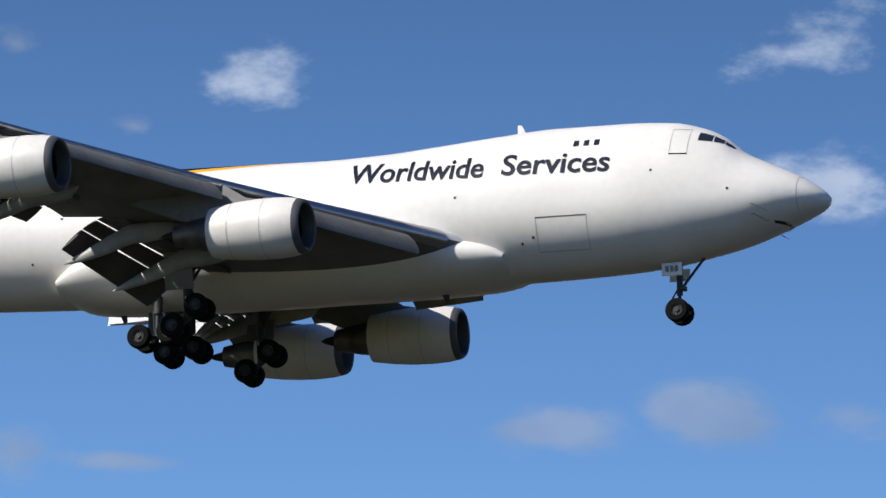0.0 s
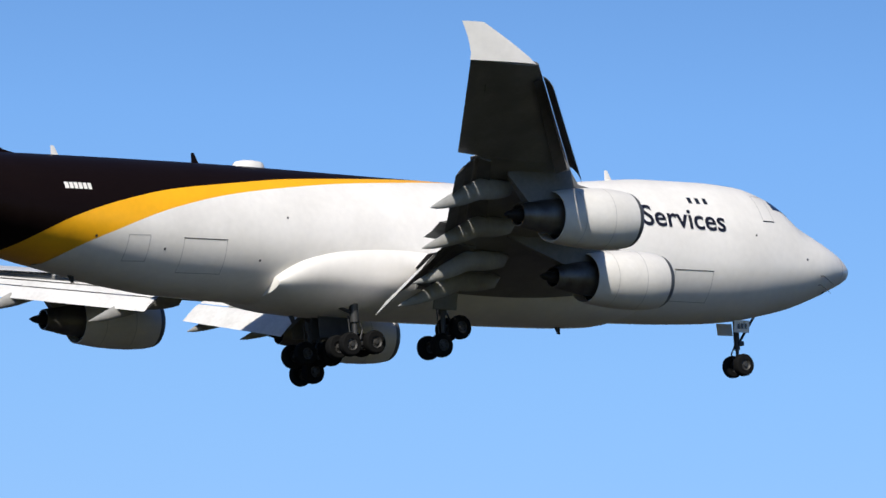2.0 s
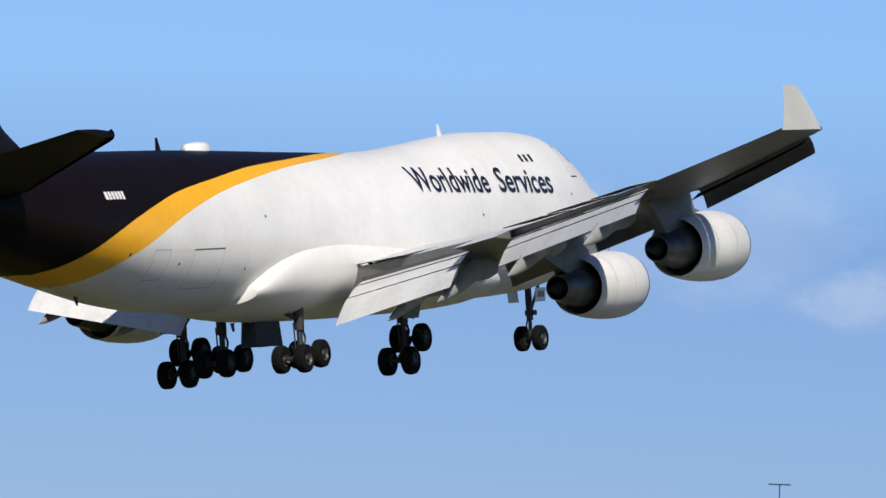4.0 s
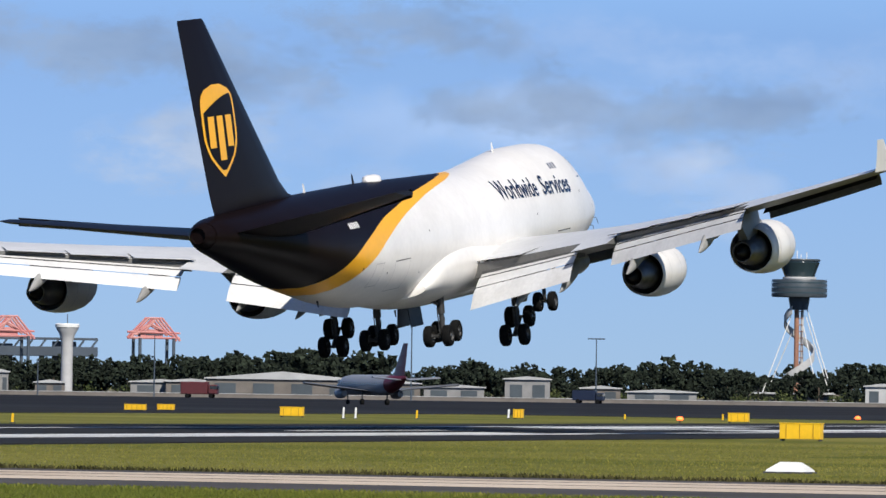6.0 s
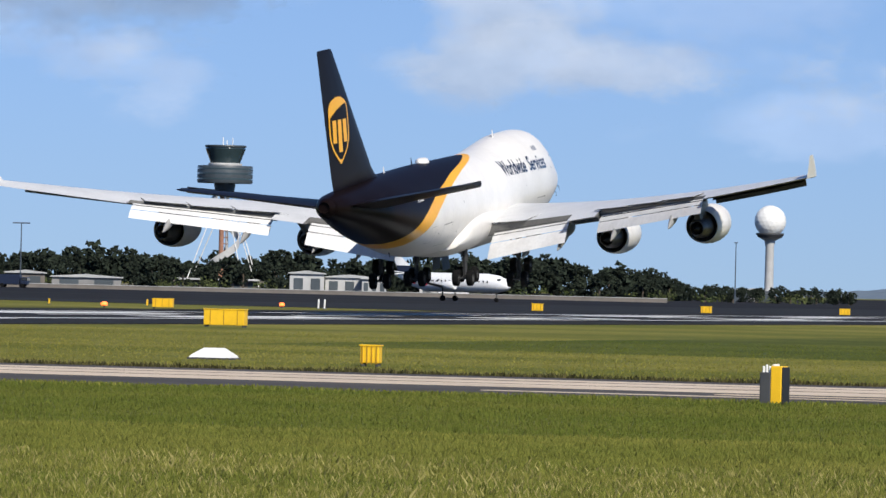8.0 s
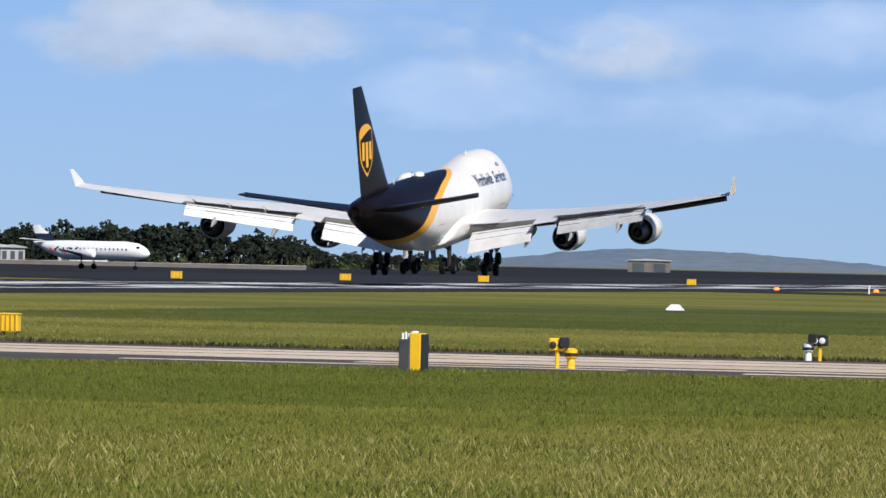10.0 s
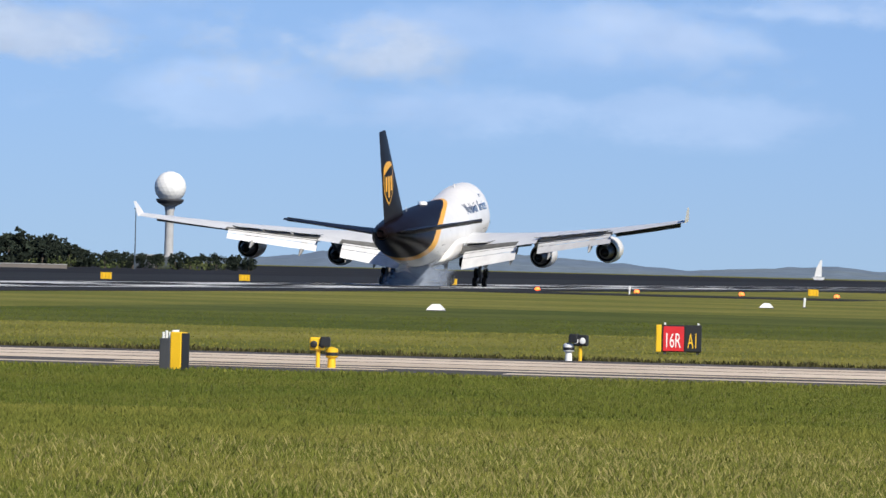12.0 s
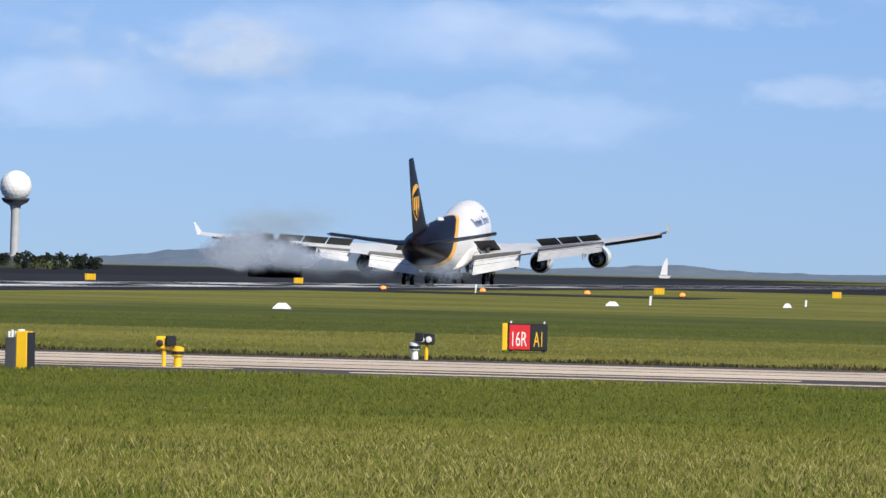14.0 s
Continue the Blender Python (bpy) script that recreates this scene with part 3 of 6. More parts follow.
FIN = [(0, 51.0, 15.2, 8.75, 0.03), (0, 54.4, 12.2, 9.45, 0.07), (0, 55.8, 11.1, 10.2, 0.095), (0, 65.5, 4.1, 19.2, 0.09), (0, 65.75, 3.8, 19.4, 0.05)]
slab(FIN, BROWN, "fin", "dark brown vertical fin", vertical=True)
for sd in (1, -1):
    slab([(sd * y, 57.6 + 0.86 * (y - 0.9), 8.9 - 0.58 * (y - 0.9), 7.55 + 0.145 * (y - 0.9), 0.09) for y in (0.9, 4.0, 8.0, 10.7, 11.08)], BROWN, "tailplane", "dark brown tailplane")
    bm = B()
    loft(bm, [[(33 - (57.57 + 0.86 * (y - 0.9)) - a, sd * y, 7.55 + 0.145 * (y - 0.9) + b) for a, b in ((0.25, 0.23), (0.06, 0.12), (0.0, 0.0), (0.06, -0.12), (0.25, -0.23))] for y in (3.0, 7.0, 11.05)], closed=False, caps=False)
    part("tailplane_edge", bm, BARE, jet, "polished tailplane leading edge")
# the tailplane is trimmed nose-down for landing
TRIM = Matrix.Translation((-28.5, 0, 7.55)) @ Matrix.Rotation(radians(4.2), 4, "Y") @ Matrix.Translation((28.5, 0, -7.55))
for ob in jet.children:
    if ob.name.startswith("tailplane"):
        ob.matrix_basis = TRIM @ ob.matrix_basis


def fin_point(s, z, side, out=0.015):
    i = max(k for k in range(len(FIN) - 1) if FIN[k][3] <= z)
    a, b = FIN[i], FIN[i + 1]
    u = (z - a[3]) / (b[3] - a[3])
    s0, ch, t = (a[k] + (b[k] - a[k]) * u for k in (1, 2, 4))
    x = max(0.001, min(1.0, (s - s0) / ch))
    return Vector((33 - s, side * (foil(x, t) * ch + out), z))


def fin_shape(name, rows_of, mat, side, out, label=""):
    """rows_of: list of rows, each a list of (station, height)."""
    bm = B()
    loft(bm, [[fin_point(s, z, side, out) for s, z in r] for r in rows_of], closed=False, caps=False)
    return part(name, bm, mat, jet, label)


def shield_half(v):
    """Half width of the shield at v from 0 (bottom tip) to 1 (top)."""
    return curve((0.0, 0.10, 0.25, 0.45, 0.80, 0.90, 0.96, 1.0), (0.02, 0.36, 0.76, 0.97, 1.0, 0.90, 0.66, 0.25), v)


def shield(side):
    c0, z0, hgt, hw = 65.0, 10.92, 4.95, 2.25

    def centre(v):
        return c0 + 0.55 * (v - 0.5)
    vs = np.linspace(0, 1, 20)
    fin_shape("emblem", [[(centre(v) + hw * shield_half(v) * u, z0 + hgt * v) for u in np.linspace(-1, 1, 9)] for v in vs], GOLD, side, 0.02, "golden shield emblem on the fin")
    inner = [[(centre(v) + (hw * shield_half(v) - 0.26) * u, z0 + hgt * v + (0.0 if v > 0.3 else 0.30 * (0.3 - v))) for u in np.linspace(-1, 1, 9)] for v in np.linspace(0.06, 0.70, 14)]
    fin_shape("emblem_field", inner, BROWN, side, 0.035)
    top = []
    for w in np.linspace(0, 1, 6):
        row = []
        for u in np.linspace(-1, 1, 9):
            vmax = 0.70 + 0.19 * (1 - ((u + 1) / 2) ** 1.8)
            v = 0.70 + (vmax - 0.70) * w
            row.append((centre(v) - (hw * shield_half(v) - 0.26) * u * -1, z0 + hgt * v))
        top.append(row)
    fin_shape("emblem_field", top, BROWN, side, 0.035)
    # three plain bars inside
    for cx, v0, v1 in ((1.15, 0.32, 0.66), (0.0, 0.18, 0.66), (-1.15, 0.32, 0.66)):
        fin_shape("emblem_bar", [[(centre(v) + cx + u, z0 + hgt * v) for u in (-0.4, 0.0, 0.4)] for v in np.linspace(v0, v1, 4)], GOLD, side, 0.05)


for sd in (1, -1):
    shield(sd)


# ---- titles, windows, doors, small fittings ----
def title(text, s_start, s_end, z_start, z_end, cap, side=-1):
    cu = bpy.data.curves.new("title", "FONT")
    cu.body, cu.size, cu.resolution_u, cu.offset = text, 1.0, 4, 0.016
    tmp = new("title_curve", cu)
    bpy.context.view_layer.update()
    me = bpy.data.meshes.new_from_object(tmp.evaluated_get(bpy.context.evaluated_depsgraph_get()))
    bpy.data.objects.remove(tmp)
    bm = B()
    bm.from_mesh(me)
    bpy.data.meshes.remove(me)
    x0, x1 = min(v.co.x for v in bm.verts), max(v.co.x for v in bm.verts)
    for v in np.linspace(-0.1, 0.72, 9):
        bmesh.ops.bisect_plane(bm, geom=list(bm.verts) + list(bm.edges) + list(bm.faces), plane_co=(0, v, 0), plane_no=(0, 1, 0))
    for v in bm.verts:
        u = (v.co.x - x0) / (x1 - x0)
        slant = 0.10 * v.co.y
        s = s_start + (s_end - s_start) * u + (slant * (-1 if side < 0 else 1))
        v.co = skin(s, z_start + (z_end - z_start) * u + v.co.y / 0.70 * cap, side, 0.03)
    return part("title", bm, INK, jet, "dark lettering reading " + text)


title("Worldwide", 24.3, 17.15, 7.05, 6.88, 1.12)
title("Services", 16.2, 10.6, 6.9, 6.75, 1.12)
title("Worldwide", 10.6, 17.75, 6.75, 6.88, 1.12, side=1)
title("Services", 18.7, 24.3, 6.9, 7.05, 1.12, side=1)
for sd in (1, -1):
    for s in (11.28, 11.81, 12.34):
        skin_patch("window", s, s + 0.27, 8.25, 8.6, GLASS, 0.012, sd, 3, 3, label="small dark upper deck window")
    skin_frame("crew_door", 6.75, 7.65, 7.5, 9.0, 0.035, sd)
    skin_patch("door_stripe", 6.75, 7.65, 7.47, 7.53, INK, 0.016, sd, 2, 1)
    skin_frame("cargo_door", 11.72, 14.37, 3.0, 4.58, 0.035, sd)
    skin_patch("door_hinge_line", 11.72, 14.37, 4.56, 4.60, DARKGREY, 0.016, sd, 5, 1)
    skin_frame("cargo_door", 43.25, 45.9, 3.3, 4.93, 0.035, sd)
    skin_patch("door_hinge_line", 43.25, 45.9, 4.91, 4.95, DARKGREY, 0.016, sd, 5, 1)
    skin_frame("bulk_door", 47.9, 49.2, 3.75, 5.0, 0.035, sd)
    for s, z in ((14.5, 3.6), (15.1, 3.35), (18.45, 5.8), (46.9, 4.3), (41.05, 3.95), (39.4, 6.15), (8.4, 6.6), (4.6, 5.5), (51.0, 4.8)):
        skin_patch("vent_port", s, s + 0.12, z, z + 0.12, DARKGREY, 0.014, sd, 2, 2)
    skin_patch("registration_bar", 51.2, 52.8, 7.15, 7.48, WHITE, 0.02, sd, 4, 2, label="small pale registration bar")
    for i in range(5):
        skin_patch("registration_gap", 51.42 + i * 0.27, 51.48 + i * 0.27, 7.13, 7.5, BROWN, 0.03, sd, 1, 2)
    # cockpit windows
    for s0, s1, la, lb, ha, hb in ((5.66, 6.34, 8.22, 8.27, 8.62, 8.80), (5.12, 5.60, 8.12, 8.21, 8.34, 8.59), (4.62, 5.06, 7.86, 8.08, 7.98, 8.29)):
        bm = B()
        loft(bm, [[skin(s0 + (s1 - s0) * i / 4, (la + (lb - la) * i / 4) * (1 - j / 4) + (ha + (hb - ha) * i / 4) * j / 4, sd, 0.015) for j in range(5)] for i in range(5)], closed=False, caps=False)
        part("cockpit_window", bm, GLASS, jet, "dark cockpit window")
    for z in (4.75, 4.3):
        bm = B()
        a = skin(3.55, z, sd, 0.0)
        tube(bm, a, a + Vector((0.1, sd * 0.14, 0)), 0.02)
        tube(bm, a + Vector((0.1, sd * 0.14, 0)), a + Vector((0.85, sd * 0.02, -0.42)), 0.018, 0.012)
        part("pitot_probe", bm, INK, jet)
for sd in (1, -1):
    # flat dark patch standing for the inlet's slot
    skin_patch("air_inlet", 2.0, 2.6, 4.0, 4.1, DARKGREY, 0.014, sd, 3, 2, label="small dark air inlet")
for s, h, mat in ((15.75, 0.55, WHITE), (51.05, 0.55, WHITE), (42.5, 0.6, BROWN)):
    bm = B()
    zt = hull(s)[1] - 0.05
    loft(bm, [[(33 - s - a - lean, b, zt + z) for a, b in ((0, 0), (0.15, 0.03), (w, 0), (0.15, -0.03))] for z, w, lean in ((0, 0.5, 0), (h, 0.2, 0.3))])
    part("blade_antenna", bm, mat, jet)
bm = B()
zt = hull(39.45)[1]
loft(bm, [[(33 - 39.45 + 0.95 * k * math.cos(a), 0.5 * k * math.sin(a), zt - 0.1 + h) for a in np.linspace(0, 2 * math.pi, 17)[:-1]] for k, h in ((1, 0), (1, 0.22), (0.85, 0.38), (0.45, 0.46), (0.05, 0.47))])
part("satellite_dome", bm, WHITE, jet, "white satellite antenna dome")
for s in (37.0, 19.8, 50.5):
    bm = B()
    zb = min(hull(s)[0], 1.68 if 18 < s < 40 else 9)
    loft(bm, [[(33 - s - a, b, zb + 0.05 + z) for a, b in ((0, 0), (0.15, 0.025), (w, 0), (0.15, -0.025))] for z, w in ((0, 0.4), (-0.38, 0.2))])
    part("belly_antenna", bm, DARKGREY, jet)


# ---- landing gear ----
def wheel_mesh(r, w):
    bm = B()
    prof = [(-w * 0.5, r * 0.50), (-w * 0.5, r * 0.86), (-w * 0.40, r * 0.96), (-w * 0.22, r), (w * 0.22, r), (w * 0.40, r * 0.96), (w * 0.5, r * 0.86), (w * 0.5, r * 0.50)]
    loft(bm, [ring((0, y, 0), rr, "y", 28) for y, rr in prof], caps=False, mat=0)
    for k in (-1, 1):
        loft(bm, [ring((0, k * y, 0), rr, "y", 28) for y, rr in ((w * 0.5, r * 0.50), (w * 0.44, r * 0.47), (w * 0.30, r * 0.40), (w * 0.30, r * 0.22), (w * 0.46, r * 0.18), (w * 0.46, r * 0.02))], caps=False, mat=1)
        for i in range(9):
            a = 2 * math.pi * i / 9
            box(bm, (r * 0.33 * math.cos(a), k * w * 0.30, r * 0.33 * math.sin(a)), (r * 0.07, 0.03, r * 0.07), mat=0)
    return mesh_of(bm, "wheel", [RUBBER, HUB])


MAIN_WHEEL, NOSE_WHEEL = wheel_mesh(0.62, 0.46), wheel_mesh(0.60, 0.42)


def main_gear(x, y, tilt, top):
    """Origin at the truck's pivot when the strut is extended."""
    pivot = Matrix.Translation((x, y, 0.08))
    bm = B()
    tube(bm, (0, 0, 0), (0, 0, 1.3), 0.13, 0.13, 14)
    tube(bm, (0, 0, 1.15), (0, 0, top), 0.22, 0.24, 14)
    sgn = 1 if y > 0 else -1
    tube(bm, (0, 0, 1.6), (1.2 if abs(y) > 4 else -1.2, -sgn * 0.6, top), 0.09)
    tube(bm, (0, 0, 1.7), (0.1, -sgn * 1.5, top), 0.09)
    tube(bm, (0.25, 0, 0.15), (0.5, 0, 0.8), 0.05)
    tube(bm, (0.5, 0, 0.8), (0.2, 0, 1.35), 0.05)
    tube(bm, (-0.2, 0.12, 0.1), (-0.3, 0.12, 1.5), 0.035)
    g = part("main_gear", bm, STEEL, jet, "dark steel landing gear leg with four-wheel truck", at=pivot)
    rot = Matrix.Rotation(radians(tilt), 4, "Y")
    bm = B()
    a, b = rot @ Vector((0.78, 0, 0)), rot @ Vector((-0.78, 0, 0))
    tube(bm, a, b, 0.14, n=12)
    for p in (a, b):
        tube(bm, p + Vector((0, -0.6, 0)), p + Vector((0, 0.6, 0)), 0.09)
    part("truck_beam", bm, STEEL, g)
    for p in (a, b):
        for k in (-1, 1):
            w = new("wheel", MAIN_WHEEL)
            w.parent, w.location = g, p + Vector((0, k * 0.56, 0))
            tagged(w, "black tyre on a grey hub")
    return g, pivot


GEARS = [main_gear(33 - 31.72, sd * 5.5, -38.0, 3.9) for sd in (1, -1)] + [main_gear(33 - 34.65, sd * 1.92, -6.0, 2.2) for sd in (1, -1)]
for sd in (1, -1):
    bm = B()
    box(bm, (33 - 32.0, sd * 6.25, 2.35), (1.5, 0.07, 1.9), 0.02, Matrix.Rotation(radians(-sd * 14), 4, "X"))
    part("gear_door", bm, WINGGREY, jet, "open landing gear door")
    bm = B()
    box(bm, (33 - 34.6, sd * 0.35, 1.2), (2.3, 0.06, 1.2), 0.02, Matrix.Rotation(radians(sd * 6), 4, "X"))
    part("gear_door", bm, STEEL, jet, "dark open landing gear door")
    bm = B()
    box(bm, (33 - 8.0, sd * 0.72, 2.08), (1.05, 0.05, 0.65), 0.015, Matrix.Rotation(radians(-sd * 6), 4, "X"))
    d = part("nose_gear_door", bm, WHITE, jet, "white nose gear door with dark number bars")
    for i in range(3):
        bm = B()
        box(bm, (33 - 8.24 + 0.24 * i, sd * 0.775, 2.10), (0.15, 0.012, 0.30), 0, Matrix.Rotation(radians(-sd * 6), 4, "X"))
        part("number_bar", bm, INK, d)
bm = B()
x = 33 - 7.8
tube(bm, (x, 0, 0.05), (x, 0, 1.1), 0.09)
tube(bm, (x, 0, 0.9), (x, 0, 2.75), 0.16)
tube(bm, (x, -0.55, 0.05), (x, 0.55, 0.05), 0.08)
tube(bm, (x, 0, 1.1), (x + 1.3, 0, 2.75), 0.07)
tube(bm, (x - 0.2, 0, 0.2), (x - 0.42, 0, 0.65), 0.04)
tube(bm, (x - 0.42, 0, 0.65), (x - 0.15, 0, 1.15), 0.04)
box(bm, (x + 0.15, 0, 1.25), (0.35, 0.5, 0.25), 0.03)
ng = part("nose_gear", bm, STEEL, jet, "steel nose gear leg with two wheels")
for k in (-1, 1):
    w = new("wheel", NOSE_WHEEL)
    w.parent, w.location = ng, (x, k * 0.46, 0.05)
    tagged(w, "black tyre on a grey hub")
for sd in (1, -1):
    bm = B()
    loft(bm, [ring((33 - s, sd * 3.5, 3.9), r, n=10) for s, r in ((19.0, 0.02), (19.05, 0.16), (19.15, 0.18))])
    part("landing_light", bm, GLASS, jet)


def flexed(side, lift, turn, tip=None):
    """The wing's bending: about its root, and for the outer panel about its joint as well."""
    def about(p, m):
        return Matrix.Translation(p) @ m @ Matrix.Translation(-Vector(p))
    m = about((8.0, side * 3.2, 3.5), Matrix.Rotation(radians(turn), 4, "Z") @ Matrix.Rotation(radians(side * lift), 4, "X"))
    if tip is not None:
        j = wing_point(22.6, 0.4, side)
        m = m @ about(j, Matrix.Rotation(radians(side * tip), 4, "X"))
    return m


FLEX_ROWS = {
    -1: [(0.0, 1.8, -2.7, 5.0), (0.5, 1.3, -2.9, 7.0), (1.0, 1.5, -3.9, 9.0), (1.5, 1.4, -1.0, 7.0), (2.0, 0.0, -0.1, 6.8), (2.7, -1.2, 0.6, 5.0),
         (4.8, -0.3, 0.0, 0.5), (11.0, -0.3, 0.0, 0.5), (12.0, -0.4, 0.0, 0.4), (14.0, -0.5, 0.0, 0.3)],
    1: [(0.0, 1.0, 1.2, 1.0), (0.5, 2.0, -0.5, 1.0), (1.0, 1.8, -3.0, 1.0), (1.5, 1.4, -4.0, 0.5), (2.0, 1.8, -4.5, 0.5), (2.7, 1.6, -4.5, 0.5),
        (4.8, 1.2, 0.0, 0.5), (8.5, 1.2, 0.0, 0.5), (11.0, 0.7, 0.0, 0.5), (12.0, 0.2, 0.0, 0.4), (14.0, -0.4, 0.0, 0.3)]}


def motions():
    walk(jet, [(t, pose(x, y, z, bank, -pitch, 90 - hdg)) for t, x, y, z, hdg, pitch, bank in PLANE_ROWS])
    for side, (inner, outer) in FLEX.items():
        for ob in inner:
            walk(ob, [(t, flexed(side, lift, turn)) for t, lift, turn, tip in FLEX_ROWS[side]])
        for ob in outer:
            walk(ob, [(t, flexed(side, lift, turn, tip)) for t, lift, turn, tip in FLEX_ROWS[side]])
    for i, (g, m) in enumerate(GEARS):
        touch = 12.0 if i < 2 else 12.2
        up, down = (Matrix.Translation((0, 0, k)) for k in (0.60, 0.85))
        walk(g, [(0.0, m), (touch - 0.15, m), (touch + 0.6, up @ m), (14.0, down @ m)])
    for ob, m, flip, side in SPOILERS:
        rows = [(t, flexed(side, lift, turn) @ m) for t, lift, turn, tip in FLEX_ROWS[side] if t < 11.5]
        late = flexed(side, FLEX_ROWS[side][-2][1], 0.0) @ m
        up = late @ Matrix.Rotation(radians(flip * 51), 4, "X")
        walk(ob, rows + [(11.9, late), (12.4, up), (14.0, up)])
    start = taxi_jet.matrix_basis.copy()
    walk(taxi_jet, [(0.0, start @ Matrix.Translation((-28.0, 0, 0))), (14.0, start @ Matrix.Translation((50.4, 0, 0)))])
    for ob, rows in SMOKE_ROWS:
        walk(ob, rows)


# ---- ground ----
GRASS_GROUND = material("grass_ground", (0.108, 0.114, 0.020), 0.9, vary=0.25, scale=0.035, second=(0.20, 0.182, 0.044), fine=0.9, bump=0.3, spec=0.06)
ASPHALT = material("asphalt", (0.020, 0.0205, 0.022), 0.85, vary=0.2, scale=0.06, second=(0.032, 0.031, 0.030), fine=1.2, spec=0.06)
APRON = material("far_apron_asphalt", (0.016, 0.016, 0.017), 0.9, vary=0.25, scale=0.012, second=(0.028, 0.026, 0.025), fine=0.2, spec=0.06)
CONCRETE = material("pale_concrete", (0.62, 0.515, 0.40), 0.85, vary=0.12, scale=0.12, second=(0.46, 0.37, 0.28), fine=3.0, spec=0.06)
TARMAC = material("taxiway_asphalt", (0.092, 0.084, 0.080), 0.85, vary=0.18, scale=0.12, second=(0.062, 0.058, 0.056), fine=4.0, spec=0.06)
MARKING = material("white_marking", (0.72, 0.72, 0.70), 0.7, vary=0.10, scale=0.2, second=(0.55, 0.55, 0.53), fine=2.0, spec=0.06)
LOAM = material("dry_land", (0.20, 0.175, 0.13), 0.95, vary=0.2, scale=0.02, second=(0.13, 0.13, 0.08), fine=0.3, spec=0.06)


def sheet(name, pts, z, mat, label, kind="structure", thick=0.0):
    bm = B()
    top = [bm.verts.new((x, y, z)) for x, y in pts]
    bm.faces.new(top)
    if thick:
        low = [bm.verts.new((x, y, z - thick)) for x, y in pts]
        for i in range(len(pts)):
            j = (i + 1) % len(pts)
            bm.faces.new((top[i], low[i], low[j], top[j]))
    ob = part(name, bm, mat)
    return tagged(ob, label, name.replace("_", " "), kind=kind)


def rect(x0, x1, y0, y1):
    return ((x0, y0), (x1, y0), (x1, y1), (x0, y1))


RW_NEAR, RW_FAR = -105.5, -155.0
sheet("ground", rect(-4000, 4000, -4000, 4800), 0.0, GRASS_GROUND, "mown green and straw-coloured airfield grass")
sheet("runway", rect(RW_FAR, RW_NEAR, -900, 2600), 0.05, ASPHALT, "dark asphalt runway with white markings", thick=0.05)
sheet("apron", rect(-620, -214, -300, 1900), 0.04, APRON, "dark far apron and taxiway asphalt", thick=0.04)
sheet("dry_land", rect(-1500, -620, -600, 2600), 0.03, LOAM, "pale dry land behind the apron", thick=0.03)
sheet("apron", rect(-620, -214, 1900, 3400), 0.03, APRON, "dark far taxiways and tarmac", thick=0.03)
sheet("apron", rect(-105.5, 80, 1010, 3400), 0.03, APRON, "dark far taxiways and tarmac", thick=0.03)
sheet("cross_taxiway", rect(-300, -155, 640, 700), 0.044, ASPHALT, "dark asphalt taxiway joining the runway", thick=0.045)
sheet("cross_taxiway", rect(-105.5, -68, 668, 718), 0.045, ASPHALT, "dark asphalt taxiway joining the runway", thick=0.045)
sheet("cross_taxiway", rect(-214, -155, 700, 2300), 0.045, ASPHALT, "dark asphalt taxiway beyond the runway", thick=0.045)
# perimeter road with pale concrete edges
sheet("service_road", rect(-110, 60, 155.5, 186.0), 0.03, TARMAC, "grey service road with pale concrete edges", thick=0.03)
for y0, y1 in ((167.0, 181.0),):
    sheet("road_edge", rect(-110, 60, y0, y1), 0.045, CONCRETE, "pale worn concrete road edge", thick=0.015)
for xa, xb, y, wd in ((-39, -27, 160.4, 0.7), (-34, -14, 163.5, 1.0), (-24, -8, 159.3, 0.8)):
    sheet("road_patch", rect(xa, xb, y, y + wd), 0.042, CONCRETE, "pale worn strip on the service road", thick=0.012)
for y in (171.5, 177.0):
    sheet("road_seam", rect(-110, 60, y, y + 0.45), 0.05, TARMAC, "dirty seam in the concrete road edge", thick=0.006)
sheet("edge_line", rect(-119.4, -118.3, -900, 2600), 0.062, MARKING, "white runway edge line", thick=0.01)
sheet("edge_line", rect(-142.6, -141.6, -900, 2600), 0.062, MARKING, "white runway edge line", thick=0.01)
for y0 in (425, 512, 600, 690, 790, 900, 1000):
    for xa, xb in ((-126.5, -121.5), (-139.0, -134.0)):
        sheet("runway_bar", rect(xa, xb, y0, y0 + 42), 0.062, MARKING, "broad white touchdown bar on the runway", thick=0.01)
sheet("threshold_bar", rect(-123.5, -116.8, 230, 372), 0.062, MARKING, "broad white runway threshold marking", thick=0.01)
for y0 in range(360, 1800, 60):
    sheet("centre_line", rect(-130.9, -130.0, y0, y0 + 30), 0.062, MARKING, "white runway centre line dash", thick=0.01)

DARKGRASS = material("darker_grass", (0.058, 0.074, 0.013), 0.9, vary=0.25, scale=0.05, second=(0.100, 0.106, 0.022), fine=1.2, bump=0.3, spec=0.06)
# darker green band across the grass, from x -74 rightwards
sheet("mown_strip", rect(-74, 60, 262, 405), 0.008, DARKGRASS, "darker green strip across the grass", thick=0.008)
# ---- near grass: real blades ----
BLADES = material("grass_blades", (0.082, 0.104, 0.012), 0.8, vary=0.2, scale=0.10, second=(0.180, 0.168, 0.034), fine=1.5, island=0.18, spec=0.2)


WEEDS = material("dark_weeds", (0.022, 0.027, 0.008), 0.85, vary=0.3, scale=0.3, second=(0.085, 0.07, 0.03), fine=2.0, island=0.4, spec=0.1)


